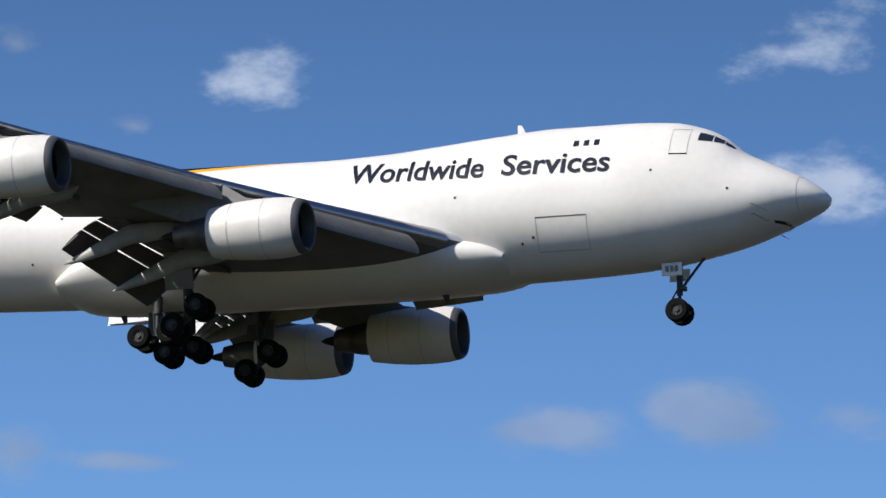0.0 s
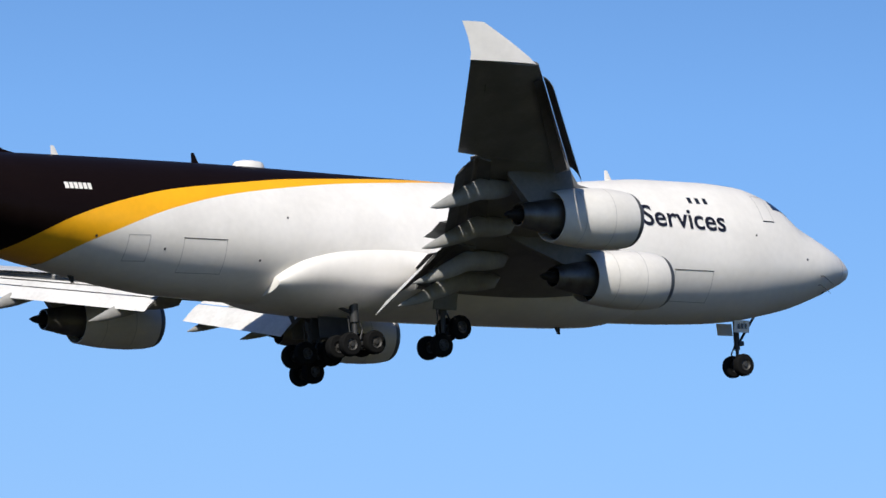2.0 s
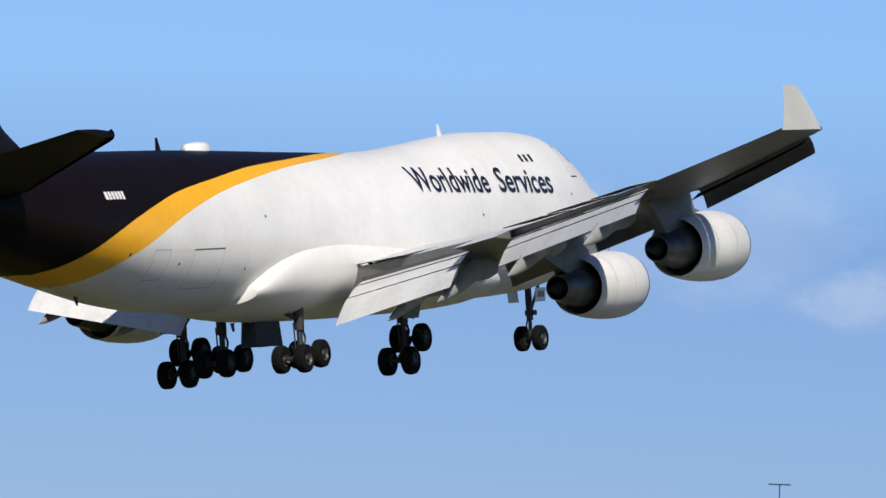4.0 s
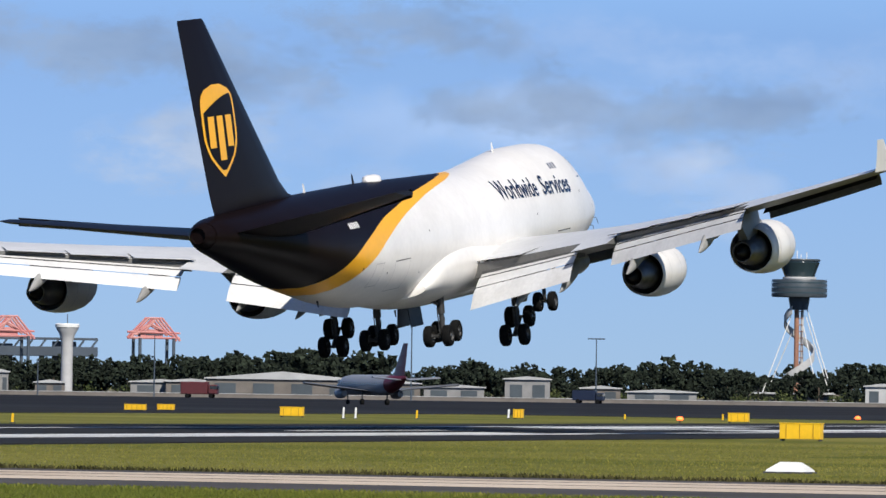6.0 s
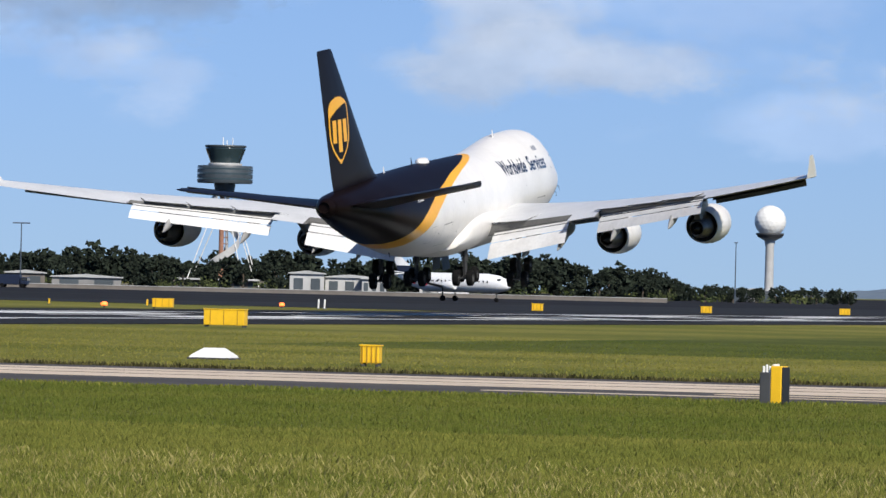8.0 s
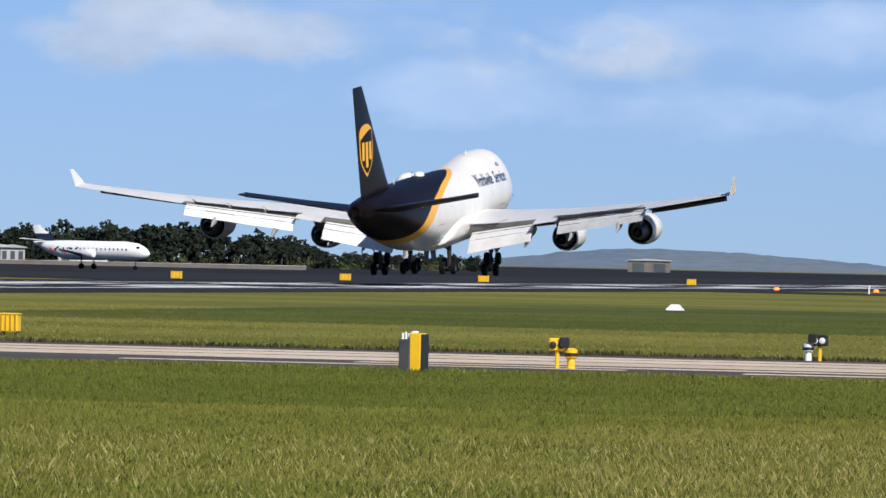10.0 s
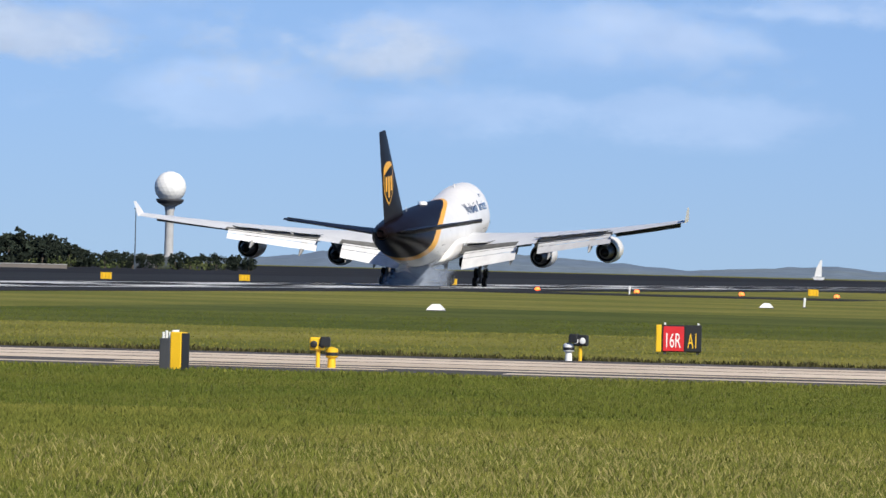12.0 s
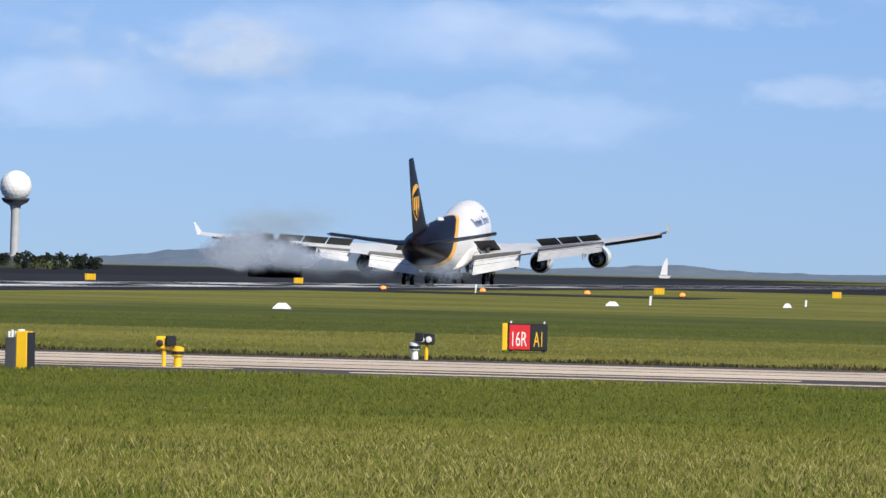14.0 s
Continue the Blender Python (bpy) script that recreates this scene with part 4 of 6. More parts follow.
def grass(name, cells, label, hmin, hmax, width, mat=BLADES, seed=1):
    """cells: list of (x0, x1, y0, y1, blades per square metre)."""
    rng = np.random.default_rng(seed)
    V, F = [], []
    n0 = 0
    for x0, x1, y0, y1, dens in cells:
        n = int((x1 - x0) * (y1 - y0) * dens)
        x, y = rng.uniform(x0, x1, n), rng.uniform(y0, y1, n)
        clump = 0.5 + 0.5 * np.sin(x * 1.1 + 2 * np.sin(y * 0.31)) * np.sin(y * 0.53 + 1.3 * np.sin(x * 0.41))
        h = (hmin + (hmax - hmin) * rng.random(n) ** 1.5) * (0.65 + 0.5 * clump)
        a, lean, la = rng.uniform(0, math.pi, n), rng.uniform(0.1, 0.65, n) * h, rng.uniform(0, 2 * math.pi, n)
        w = width * rng.uniform(0.6, 1.4, n)
        dx, dy = np.cos(a) * w / 2, np.sin(a) * w / 2
        lx, ly = np.cos(la) * lean, np.sin(la) * lean
        z0 = np.full(n, -0.01)
        P = np.stack([np.stack([x - dx, y - dy, z0], 1), np.stack([x + dx, y + dy, z0], 1),
                      np.stack([x + dx * 0.7 + lx * 0.35, y + dy * 0.7 + ly * 0.35, h * 0.6], 1),
                      np.stack([x + lx, y + ly, h], 1)], 1).reshape(-1, 3)
        i = n0 + np.arange(n)[:, None] * 4
        V.append(P)
        F.append(np.concatenate([i + np.array([[0, 1, 2]]), i + np.array([[0, 2, 3]])], 1).reshape(-1, 3))
        n0 += 4 * n
    me = bpy.data.meshes.new(name)
    V, F = np.concatenate(V), np.concatenate(F)
    me.vertices.add(len(V))
    me.vertices.foreach_set("co", V.ravel())
    me.loops.add(F.size)
    me.loops.foreach_set("vertex_index", F.ravel().astype(np.int32))
    me.polygons.add(len(F))
    me.polygons.foreach_set("loop_start", np.arange(0, F.size, 3, dtype=np.int32))
    me.update(calc_edges=True)
    me.materials.append(mat)
    return tagged(new(name, me), label, "grass", kind="stuff")


def wedge(y0, y1, a0, a1, dens, step):
    out = []
    y = y0
    while y < y1:
        out.append((math.tan(radians(a0)) * (y + step) - 0.5, math.tan(radians(a1)) * y + 0.5, y, y + step, dens))
        y += step
    return out


DEEP = material("deep_green_blades", (0.062, 0.088, 0.010), 0.8, vary=0.2, scale=0.08, second=(0.120, 0.124, 0.022), fine=1.2, island=0.16, spec=0.15)
grass("near_grass", wedge(68, 112, -20, -3, 500, 4), "tall unmown green grass with straw-coloured tips", 0.03, 0.13, 0.0056, seed=2)
grass("near_grass", wedge(112, 155, -22, -3, 150, 5), "tall unmown deep green grass", 0.03, 0.10, 0.013, mat=DEEP, seed=3)
STRAW = material("straw_seed", (0.30, 0.255, 0.10), 0.85, vary=0.2, scale=0.2, second=(0.20, 0.19, 0.06), fine=2.0, island=0.3, spec=0.1)
grass("seed_heads", wedge(68, 94, -20, -3, 34, 2), "pale dry seed heads standing in the grass", 0.06, 0.17, 0.006, mat=STRAW, seed=7)
grass("seed_heads", wedge(68, 104, -9.5, -3, 60, 3), "pale dry seed heads standing in the grass", 0.05, 0.14, 0.006, mat=STRAW, seed=8)
grass("tall_stems", wedge(69, 96, -20, -3, 0.3, 3), "single tall pale grass stems", 0.14, 0.26, 0.004, mat=STRAW, seed=9)
grass("road_verge", [(-110, 10, 186.0, 188.6, 75)], "rough dark weeds along the road edge", 0.03, 0.19, 0.06, mat=WEEDS, seed=4)
grass("road_verge", [(-110, 10, 153.0, 156.0, 40)], "rough green weeds along the road edge", 0.05, 0.12, 0.05, seed=5)
OLIVE = material("olive_blades", (0.118, 0.122, 0.021), 0.8, vary=0.25, scale=0.06, second=(0.215, 0.192, 0.048), fine=1.0, island=0.16, spec=0.1)
grass("field_grass", [(-104, 0, 189, 262, 9.0), (-104, -74, 262, 330, 7.0)], "straw-tinged field grass between road and runway", 0.02, 0.07, 0.045, mat=OLIVE, seed=6)
grass("field_grass", [(-74, 0, 262, 330, 8.0)], "deep green field grass between road and runway", 0.02, 0.07, 0.05, mat=DEEP, seed=16)

# ---- airfield fittings ----
YELLOW = material("sign_yellow", (0.85, 0.50, 0.015), 0.45, vary=0.06, scale=2.0)
RIBYELLOW = material("shaded_rib_yellow", (0.42, 0.23, 0.012), 0.5, vary=0.08, scale=2.0)
SIGN_RED = material("sign_red", (0.62, 0.02, 0.025), 0.45, vary=0.05)
SIGN_BLACK = material("sign_black", (0.015, 0.015, 0.015), 0.5, vary=0.05)
OFFWHITE = material("off_white", (0.78, 0.77, 0.73), 0.6, vary=0.06, scale=2.0)
GREYBOX = material("grey_box", (0.06, 0.062, 0.066), 0.6, vary=0.1)
LAMPGLOW = glow("amber_lamp", (1.0, 0.16, 0.03), 2.6)


def marker_box(at, w, d, h, yaw=0.0, label="yellow distance marker box on the grass", ribs=3, group="marker boxes"):
    o = base("marker_box", Matrix.Translation(at) @ Matrix.Rotation(radians(yaw), 4, "Z"), label, "marker box", group)
    bm = B()
    box(bm, (0, 0, h / 2 + 0.05), (w, d, h - 0.1), 0.02)
    part("casing", bm, YELLOW, o)
    for i in range(ribs):
        bm = B()
        box(bm, (-w / 2 + (i + 0.5) * w / ribs, -d / 2 - 0.012, h / 2 + 0.03), (0.04, 0.03, h * 0.86), 0.006)
        part("rib", bm, RIBYELLOW, o)
    bm = B()
    box(bm, (0, 0, h + 0.01), (w + 0.06, d + 0.06, 0.05), 0.012)
    part("lid", bm, YELLOW, o)
    for sx in (-1, 1):
        bm = B()
        box(bm, (sx * (w / 2 - 0.08), 0, 0.05), (0.1, d * 0.8, 0.1), 0.01)
        part("foot", bm, GREYBOX, o)
    return o


def white_cone(at, w, h, d=1.2):
    o = base("white_marker", at, "white gable-shaped marker on the grass", "marker", "white markers")
    bm = B()
    loft(bm, [[(-w / 2, -d / 2, 0), (w / 2, -d / 2, 0), (w / 2, d / 2, 0), (-w / 2, d / 2, 0)], [(-w * 0.46, -d * 0.4, h * 0.35), (w * 0.46, -d * 0.4, h * 0.35), (w * 0.46, d * 0.4, h * 0.35), (-w * 0.46, d * 0.4, h * 0.35)], [(-w * 0.22, -d * 0.1, h), (w * 0.24, -d * 0.1, h), (w * 0.24, d * 0.1, h), (-w * 0.22, d * 0.1, h)]])
    part("body", bm, OFFWHITE, o)
    bm = B()
    box(bm, (0, 0, 0.03), (w * 1.04, d * 1.04, 0.06), 0.01)
    part("base_plate", bm, GREYBOX, o)
    return o


# marker boxes, white markers and lamps
marker_box((-99.6, 353.0, 0), 2.2, 0.7, 0.92, label="large yellow distance marker box beside the runway", ribs=3)
marker_box((-52.6, 202.5, 0), 0.58, 0.4, 0.62, label="small ribbed yellow marker box on the grass", ribs=4)
for az, d, w in ((-16.27, 572, 1.7), (-19.92, 560, 1.9), (-18.07, 585, 0.8), (-13.21, 706, 1.1), (-11.83, 760, 1.15), (-10.70, 815, 1.2), (-9.0, 870, 1.1), (-6.05, 778, 1.1), (-4.6, 790, 1.0)):
    p = on_ground(az, d)
    marker_box(p, w, 0.5, 0.8, label="yellow marker box on the grass strip", ribs=3)
for az, d, w in ((-23.9, 620, 2.0), (-23.45, 622, 2.0), (-22.95, 690, 1.8), (-21.2, 640, 2.0), (-20.95, 655, 1.6)):
    marker_box(on_ground(az, d), w, 0.5, 0.6, label="faded yellow taxiway sign on the far apron", ribs=4, group="apron signs")
white_cone((-59.6, 210.0, 0), 1.35, 0.36)
for az, d, w in ((-9.13, 381, 0.9), (-6.43, 500, 0.9), (-5.0, 540, 0.6)):
    white_cone(on_ground(az, d), w, 0.38)


def stake(p, h=0.7, mat=OFFWHITE, label="short white marker stake in the grass"):
    o = base("marker_stake", p, label, "stake", "marker stakes")
    bm = B()
    box(bm, (0, 0, h / 2), (0.16, 0.06, h), 0.015, Matrix.Rotation(radians(3), 4, "Y"))
    part("post", bm, mat, o)
    bm = B()
    box(bm, (0, 0, 0.03), (0.3, 0.2, 0.06), 0.01)
    part("foot", bm, GREYBOX, o)
    return o


for az, d, h, m in ((-6.12, 523, 0.75, OFFWHITE), (-7.55, 700, 0.9, OFFWHITE), (-22.98, 412, 0.8, OFFWHITE), (-22.93, 405, 0.9, OFFWHITE), (-22.2, 425, 0.6, YELLOW), (-4.85, 560, 0.6, OFFWHITE), (-19.5, 545, 0.9, OFFWHITE), (-19.4, 545, 0.9, OFFWHITE),
                    (-18.9, 560, 0.7, YELLOW), (-18.15, 590, 0.8, OFFWHITE), (-17.2, 600, 0.5, YELLOW), (-16.4, 610, 0.6, YELLOW), (-15.0, 640, 0.9, OFFWHITE), (-14.95, 640, 0.9, OFFWHITE)):
    stake(on_ground(az, d), h, m)
stake(on_ground(-23.28, 203.5), 0.95, YELLOW, "slim yellow marker stake beside the service road")


def stop_lamp(p):
    o = base("runway_lamp", p, "small lit amber runway guard lamp", "lamp", "runway lamps")
    bm = B()
    tube(bm, (0, 0, 0), (0, 0, 0.22), 0.10, 0.08)
    part("stem", bm, GREYBOX, o)
    bm = B()
    loft(bm, [ring((0, 0, z), r, "z", 14) for z, r in ((0.2, 0.24), (0.3, 0.28), (0.42, 0.24), (0.5, 0.1))])
    part("lens", bm, LAMPGLOW, o, "glowing amber lens")


for x in (-101, -91, -80.5, -71):
    stop_lamp((x, 692, 0.05))
stop_lamp(on_ground(-16.75, 560))
stop_lamp(on_ground(-15.3, 640))


# near road side: electrical pillar, guard lights, runway sign
pil = base("power_pillar", pose(-30.6, 153.6, 0, 0, 0, -10), "yellow and dark grey electrical pillar beside the road", "pillar")
bm = B()
box(bm, (0.13, 0, 0.43), (0.27, 0.4, 0.86), 0.02)
part("cover", bm, YELLOW, pil)
bm = B()
box(bm, (-0.13, 0.02, 0.36), (0.26, 0.44, 0.72), 0.02)
part("cabinet", bm, GREYBOX, pil)
bm = B()
box(bm, (0.28, 0.02, 0.42), (0.03, 0.42, 0.84), 0.005)
part("edge_plate", bm, SIGN_BLACK, pil)
for i in range(4):
    bm = B()
    tube(bm, (-0.22 + i * 0.075, -0.06, 0.7), (-0.22 + i * 0.075, -0.06, 0.86 + 0.03 * (i % 2)), 0.03)
    part("insulator", bm, OFFWHITE, pil)
bm = B()
box(bm, (0.05, 0, 0.88), (0.06, 0.3, 0.05), 0.01)
part("handle", bm, OFFWHITE, pil)


def guard_light(x, y, flip=1, dark=False):
    o = base("guard_light", pose(x, y, 0.045, 0, 0, 8 * flip), "pair of yellow and black runway guard lights on posts", "guard light", "guard lights")
    bm = B()
    box(bm, (-0.1 * flip, 0, 0.55), (0.36, 0.25, 0.30), 0.03)
    part("hood", bm, SIGN_BLACK if dark else YELLOW, o)
    bm = B()
    box(bm, (0.08 * flip, -0.05, 0.60), (0.24, 0.30, 0.24), 0.03)
    part("visor", bm, SIGN_BLACK, o)
    for k in (-0.18, 0.02):
        bm = B()
        loft(bm, [ring((k * flip, -0.14 - dy, 0.54), r, "y", 14) for dy, r in ((0, 0.085), (0.02, 0.08), (0.03, 0.05))])
        part("lamp", bm, OFFWHITE if dark else SIGN_BLACK, o)
    bm = B()
    tube(bm, (-0.08 * flip, 0, 0), (-0.08 * flip, 0, 0.45), 0.05)
    part("post", bm, YELLOW, o)
    bm = B()
    loft(bm, [ring((0.24 * flip, 0, z), r, "z", 12) for z, r in ((0.0, 0.10), (0.22, 0.09), (0.26, 0.15), (0.44, 0.15), (0.48, 0.05))])
    part("fitting", bm, YELLOW if not dark else OFFWHITE, o)
    bm = B()
    loft(bm, [ring((0.24 * flip, 0, z), r, "z", 12) for z, r in ((0.28, 0.156), (0.36, 0.156))], caps=False)
    part("band", bm, SIGN_BLACK, o)


guard_light(-28.55, 161.0)
guard_light(-25.8, 184.4, -1, True)


def text_mesh(body, w, h):
    cu = bpy.data.curves.new("sign_text", "FONT")
    cu.body, cu.size = body, 1.0
    tmp = new("sign_curve", cu)
    bpy.context.view_layer.update()
    me = bpy.data.meshes.new_from_object(tmp.evaluated_get(bpy.context.evaluated_depsgraph_get()))
    bpy.data.objects.remove(tmp)
    bm = B()
    bm.from_mesh(me)
    bpy.data.meshes.remove(me)
    x0, x1 = min(v.co.x for v in bm.verts), max(v.co.x for v in bm.verts)
    y0, y1 = min(v.co.y for v in bm.verts), max(v.co.y for v in bm.verts)
    for v in bm.verts:
        v.co = ((v.co.x - x0) / (x1 - x0) * w - w / 2, 0, (v.co.y - y0) / (y1 - y0) * h - h / 2)
    return bm


sg = base("runway_sign", pose(-26.05, 208.6, 0, 0, 0, 6), "red and black illuminated runway sign reading 16R A1", "sign")
bm = B()
box(bm, (0, 0.14, 0.48), (1.20, 0.28, 0.82), 0.02)
part("housing", bm, SIGN_BLACK, sg)
bm = B()
box(bm, (-0.23, -0.012, 0.47), (0.62, 0.02, 0.74), 0.004)
part("red_panel", bm, SIGN_RED, sg, "red mandatory panel")
bm = B()
box(bm, (0.34, -0.012, 0.47), (0.46, 0.02, 0.74), 0.004)
part("black_panel", bm, SIGN_BLACK, sg, "black location panel")
part("lettering", text_mesh("16R", 0.44, 0.44), OFFWHITE, sg, "white letters 16R", at=Matrix.Translation((-0.23, -0.026, 0.42)))
part("lettering", text_mesh("A1", 0.26, 0.44), YELLOW, sg, "yellow letters A1", at=Matrix.Translation((0.32, -0.026, 0.42)))
bm = B()
box(bm, (-0.68, 0.10, 0.47), (0.16, 0.34, 0.82), 0.02)
part("end_panel", bm, YELLOW, sg)
for xx in (-0.5, 0.5):
    bm = B()
    box(bm, (xx, 0.14, 0.04), (0.1, 0.2, 0.1), 0.01)
    part("leg", bm, GREYBOX, sg)
    bm = B()
    tube(bm, (xx, 0.14, 0.88), (xx, 0.14, 0.95), 0.03)
    part("knob", bm, OFFWHITE, sg)

# ---- far field ----
BARK = material("bark", (0.09, 0.07, 0.05), 0.9, vary=0.2)
LEAF = material("far_foliage", (0.014, 0.020, 0.014), 0.95, vary=0.3, scale=0.15, second=(0.024, 0.031, 0.020), fine=1.0, island=0.45, spec=0.15)
SCRUB = material("scrub_foliage", (0.05, 0.07, 0.02), 0.9, vary=0.3, scale=0.1, second=(0.09, 0.10, 0.04), fine=1.0, island=0.4, spec=0.15)
PALE = material("pale_wall", (0.46, 0.455, 0.44), 0.7, vary=0.08, scale=0.4)
SHEDWALL = material("grey_shed_wall", (0.25, 0.245, 0.235), 0.8, vary=0.12, scale=0.3, second=(0.19, 0.185, 0.18))
ROOF = material("metal_roof", (0.42, 0.42, 0.41), 0.5, vary=0.1, scale=0.3)
BRICKISH = material("tan_wall", (0.16, 0.14, 0.12), 0.8, vary=0.1, scale=0.4)
DARKWALL = material("dark_cladding", (0.06, 0.075, 0.085), 0.5, vary=0.15, scale=0.3)
TOWERGLASS = material("tower_glass", (0.03, 0.05, 0.055), 0.12, vary=0.05, coat=0.5)
# red paled towards pink, with the harbour's haze put into the colour
CRANERED = material("hazed_crane_red", (0.46, 0.16, 0.15), 0.8, vary=0.12, scale=0.2, second=(0.52, 0.27, 0.24))
PORTGREY = material("port_steel", (0.055, 0.075, 0.10), 0.7, vary=0.15, scale=0.05)
RUST = material("lattice_rust", (0.33, 0.16, 0.10), 0.7, vary=0.15)
# distance haze is mixed into the hills' own blue-grey
HILL = material("hazed_hill_scrub", (0.13, 0.17, 0.22), 0.95, vary=0.15, scale=0.01, second=(0.15, 0.185, 0.21), fine=0.1, spec=0.1)


def leaf_field(name, crowns, label, mat, seed, leaves=70):
    """Crowns of many small leaf clumps: each crown is (x, y, height, radius)."""
    rng = np.random.default_rng(seed)
    V, F, n0 = [], [], 0
    tet = np.array([(1, 0, -0.6), (-0.5, 0.87, -0.6), (-0.5, -0.87, -0.6), (0, 0, 1.0), (0.4, 0.3, 0.35)])
    faces = np.array([(0, 1, 2), (0, 1, 3), (1, 2, 3), (2, 0, 3), (0, 4, 3)])
    for x, y, h, r in crowns:
        lobes = rng.integers(6, 11)
        for _ in range(lobes):
            la, lr = rng.uniform(0, 2 * math.pi), r * rng.uniform(0.1, 0.75)
            cx, cy, cz = x + math.cos(la) * lr, y + math.sin(la) * lr, h * rng.uniform(0.14, 0.84)
            lob = r * rng.uniform(0.32, 0.6)
            m = leaves // lobes
            d = rng.normal(size=(m, 3))
            d /= np.linalg.norm(d, axis=1)[:, None]
            c = np.array([cx, cy, cz]) + d * lob * rng.uniform(0.45, 1.0, (m, 1)) * np.array([1, 1, 0.8])
            c[:, 2] = np.clip(c[:, 2], 0.3, None)
            size = lob * rng.uniform(0.16, 0.33, m)
            R = np.linalg.qr(rng.normal(size=(m, 3, 3)))[0]
            P = np.einsum("mij,kj->mki", R, tet) * size[:, None, None] + c[:, None, :]
            V.append(P.reshape(-1, 3))
            F.append((n0 + np.arange(m)[:, None, None] * 5 + faces[None]).reshape(-1, 3))
            n0 += 5 * m
    V, F = np.concatenate(V), np.concatenate(F)
    me = bpy.data.meshes.new(name)
    me.from_pydata(V.tolist(), [], F.tolist())
    me.materials.append(mat)
    return tagged(new(name, me), label, "trees", kind="stuff")


rng = np.random.default_rng(11)


def tree_top(az):
    """Height in degrees of the wood's outline along the horizon."""
    return curve((-28.0, -25.0, -23.5, -22.7, -22.0, -21.0, -20.3, -19.8, -19.2, -18.9, -18.5, -17.6, -17.0, -16.2, -15.5, -14.6, -14.0, -13.4, -12.8, -12.2, -11.9, -10.4),
                 (0.22, 0.24, 0.27, 0.20, 0.22, 0.25, 0.26, 0.35, 0.24, 0.16, 0.24, 0.20, 0.27, 0.22, 0.24, 0.20, 0.26, 0.28, 0.24, 0.16, 0.07, 0.04), az)


crowns = []
for row, dist in ((0, 1540.0), (1, 1600.0), (2, 1660.0)):
    az = -28.0
    while az < -10.6:
        d = dist + rng.uniform(-20, 20)
        h = (2.5 + d * math.tan(radians(tree_top(az)))) * rng.uniform(0.72, 1.08)
        p = on_ground(az, d)
        crowns.append((p.x, p.y, h, h * rng.uniform(0.38, 0.55)))
        az += rng.uniform(0.08, 0.20)
leaf_field("far_woods", crowns, "dark green line of trees behind the airport", LEAF, 12, 270)
trunks = B()
for x, y, h, r in crowns[::2]:
    tube(trunks, (x, y, 0), (x, y, h * 0.5), 0.3, 0.18, 5)
tagged(part("tree_trunks", trunks, BARK), "bare trunks under the far trees", "trees", kind="stuff")
low = []
for i in range(150):
    az, d = rng.uniform(-27, -10.8), rng.uniform(1480, 1530)
    p = on_ground(az, d)
    h = rng.uniform(1.2, 3.0)
    low.append((p.x, p.y, h, h * 0.9))
leaf_field("far_scrub", low, "low olive scrub along the far airfield edge", SCRUB, 13, 26)


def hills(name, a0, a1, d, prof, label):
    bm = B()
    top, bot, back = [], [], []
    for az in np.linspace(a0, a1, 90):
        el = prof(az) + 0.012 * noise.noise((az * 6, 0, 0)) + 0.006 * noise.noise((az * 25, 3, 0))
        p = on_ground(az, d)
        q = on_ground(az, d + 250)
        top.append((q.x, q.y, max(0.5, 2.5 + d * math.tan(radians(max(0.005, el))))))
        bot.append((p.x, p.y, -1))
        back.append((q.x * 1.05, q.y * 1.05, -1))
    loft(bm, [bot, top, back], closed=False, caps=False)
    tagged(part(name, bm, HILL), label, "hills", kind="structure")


hills("hills", -11.2, -7.0, 4200, lambda az: curve((-11.2, -10.6, -9.9, -9.4, -8.9, -8.3, -7.6, -7.0), (0.0, 0.03, 0.11, 0.14, 0.13, 0.10, 0.05, 0.0), az), "low wooded hills on the horizon, haze-tinted blue-grey")
hills("hills", -7.2, -2.0, 4400, lambda az: curve((-7.2, -6.2, -5.9, -5.4, -4.6, -3.6, -2.0), (0.0, 0.055, 0.07, 0.03, 0.02, 0.05, 0.04), az), "low wooded hills on the horizon, haze-tinted blue-grey")


def shed(az, d, w, h, dep=14.0, wall=SHEDWALL, roof=ROOF, label="low pale airport shed with a metal roof", pitch=0.5, doors=2):
    p = on_ground(az, d)
    o = base("shed", Matrix.Translation(p) @ Matrix.Rotation(radians(-az), 4, "Z"), label, "building", "airport sheds")
    bm = B()
    box(bm, (0, 0, h / 2), (w, dep, h), 0.05)
    part("wall", bm, wall, o)
    bm = B()
    loft(bm, [[(-w / 2 - 0.4, y, h), (0, y, h + pitch), (w / 2 + 0.4, y, h), (w / 2 + 0.4, y, h - 0.2), (-w / 2 - 0.4, y, h - 0.2)] for y in (-dep / 2 - 0.5, dep / 2 + 0.5)])
    part("roof", bm, roof, o)
    for i in range(doors):
        bm = B()
        box(bm, (-w / 2 + (i + 0.5) * w / doors, -dep / 2 - 0.05, h * 0.38), (w / doors * 0.55, 0.1, h * 0.72), 0.02)
        part("door", bm, DARKWALL, o)
    return o


shed(-20.0, 1380, 30, 3.9, label="long low hangar with a grey roof", wall=BRICKISH, pitch=1.4, doors=4)
shed(-18.0, 1400, 9, 4.6, label="small white airport shed")
shed(-21.0, 1420, 12, 3.0)
shed(-22.55, 1420, 9, 3.6, label="white site cabins by the trees")
shed(-22.3, 1425, 3, 4.6)
shed(-21.9, 1410, 6, 2.6, wall=BRICKISH)
shed(-20.75, 1410, 10, 3.2, wall=BRICKISH)
shed(-19.2, 1420, 16, 3.4, wall=BRICKISH, pitch=0.9, doors=3)
shed(-18.6, 1400, 12, 2.8)
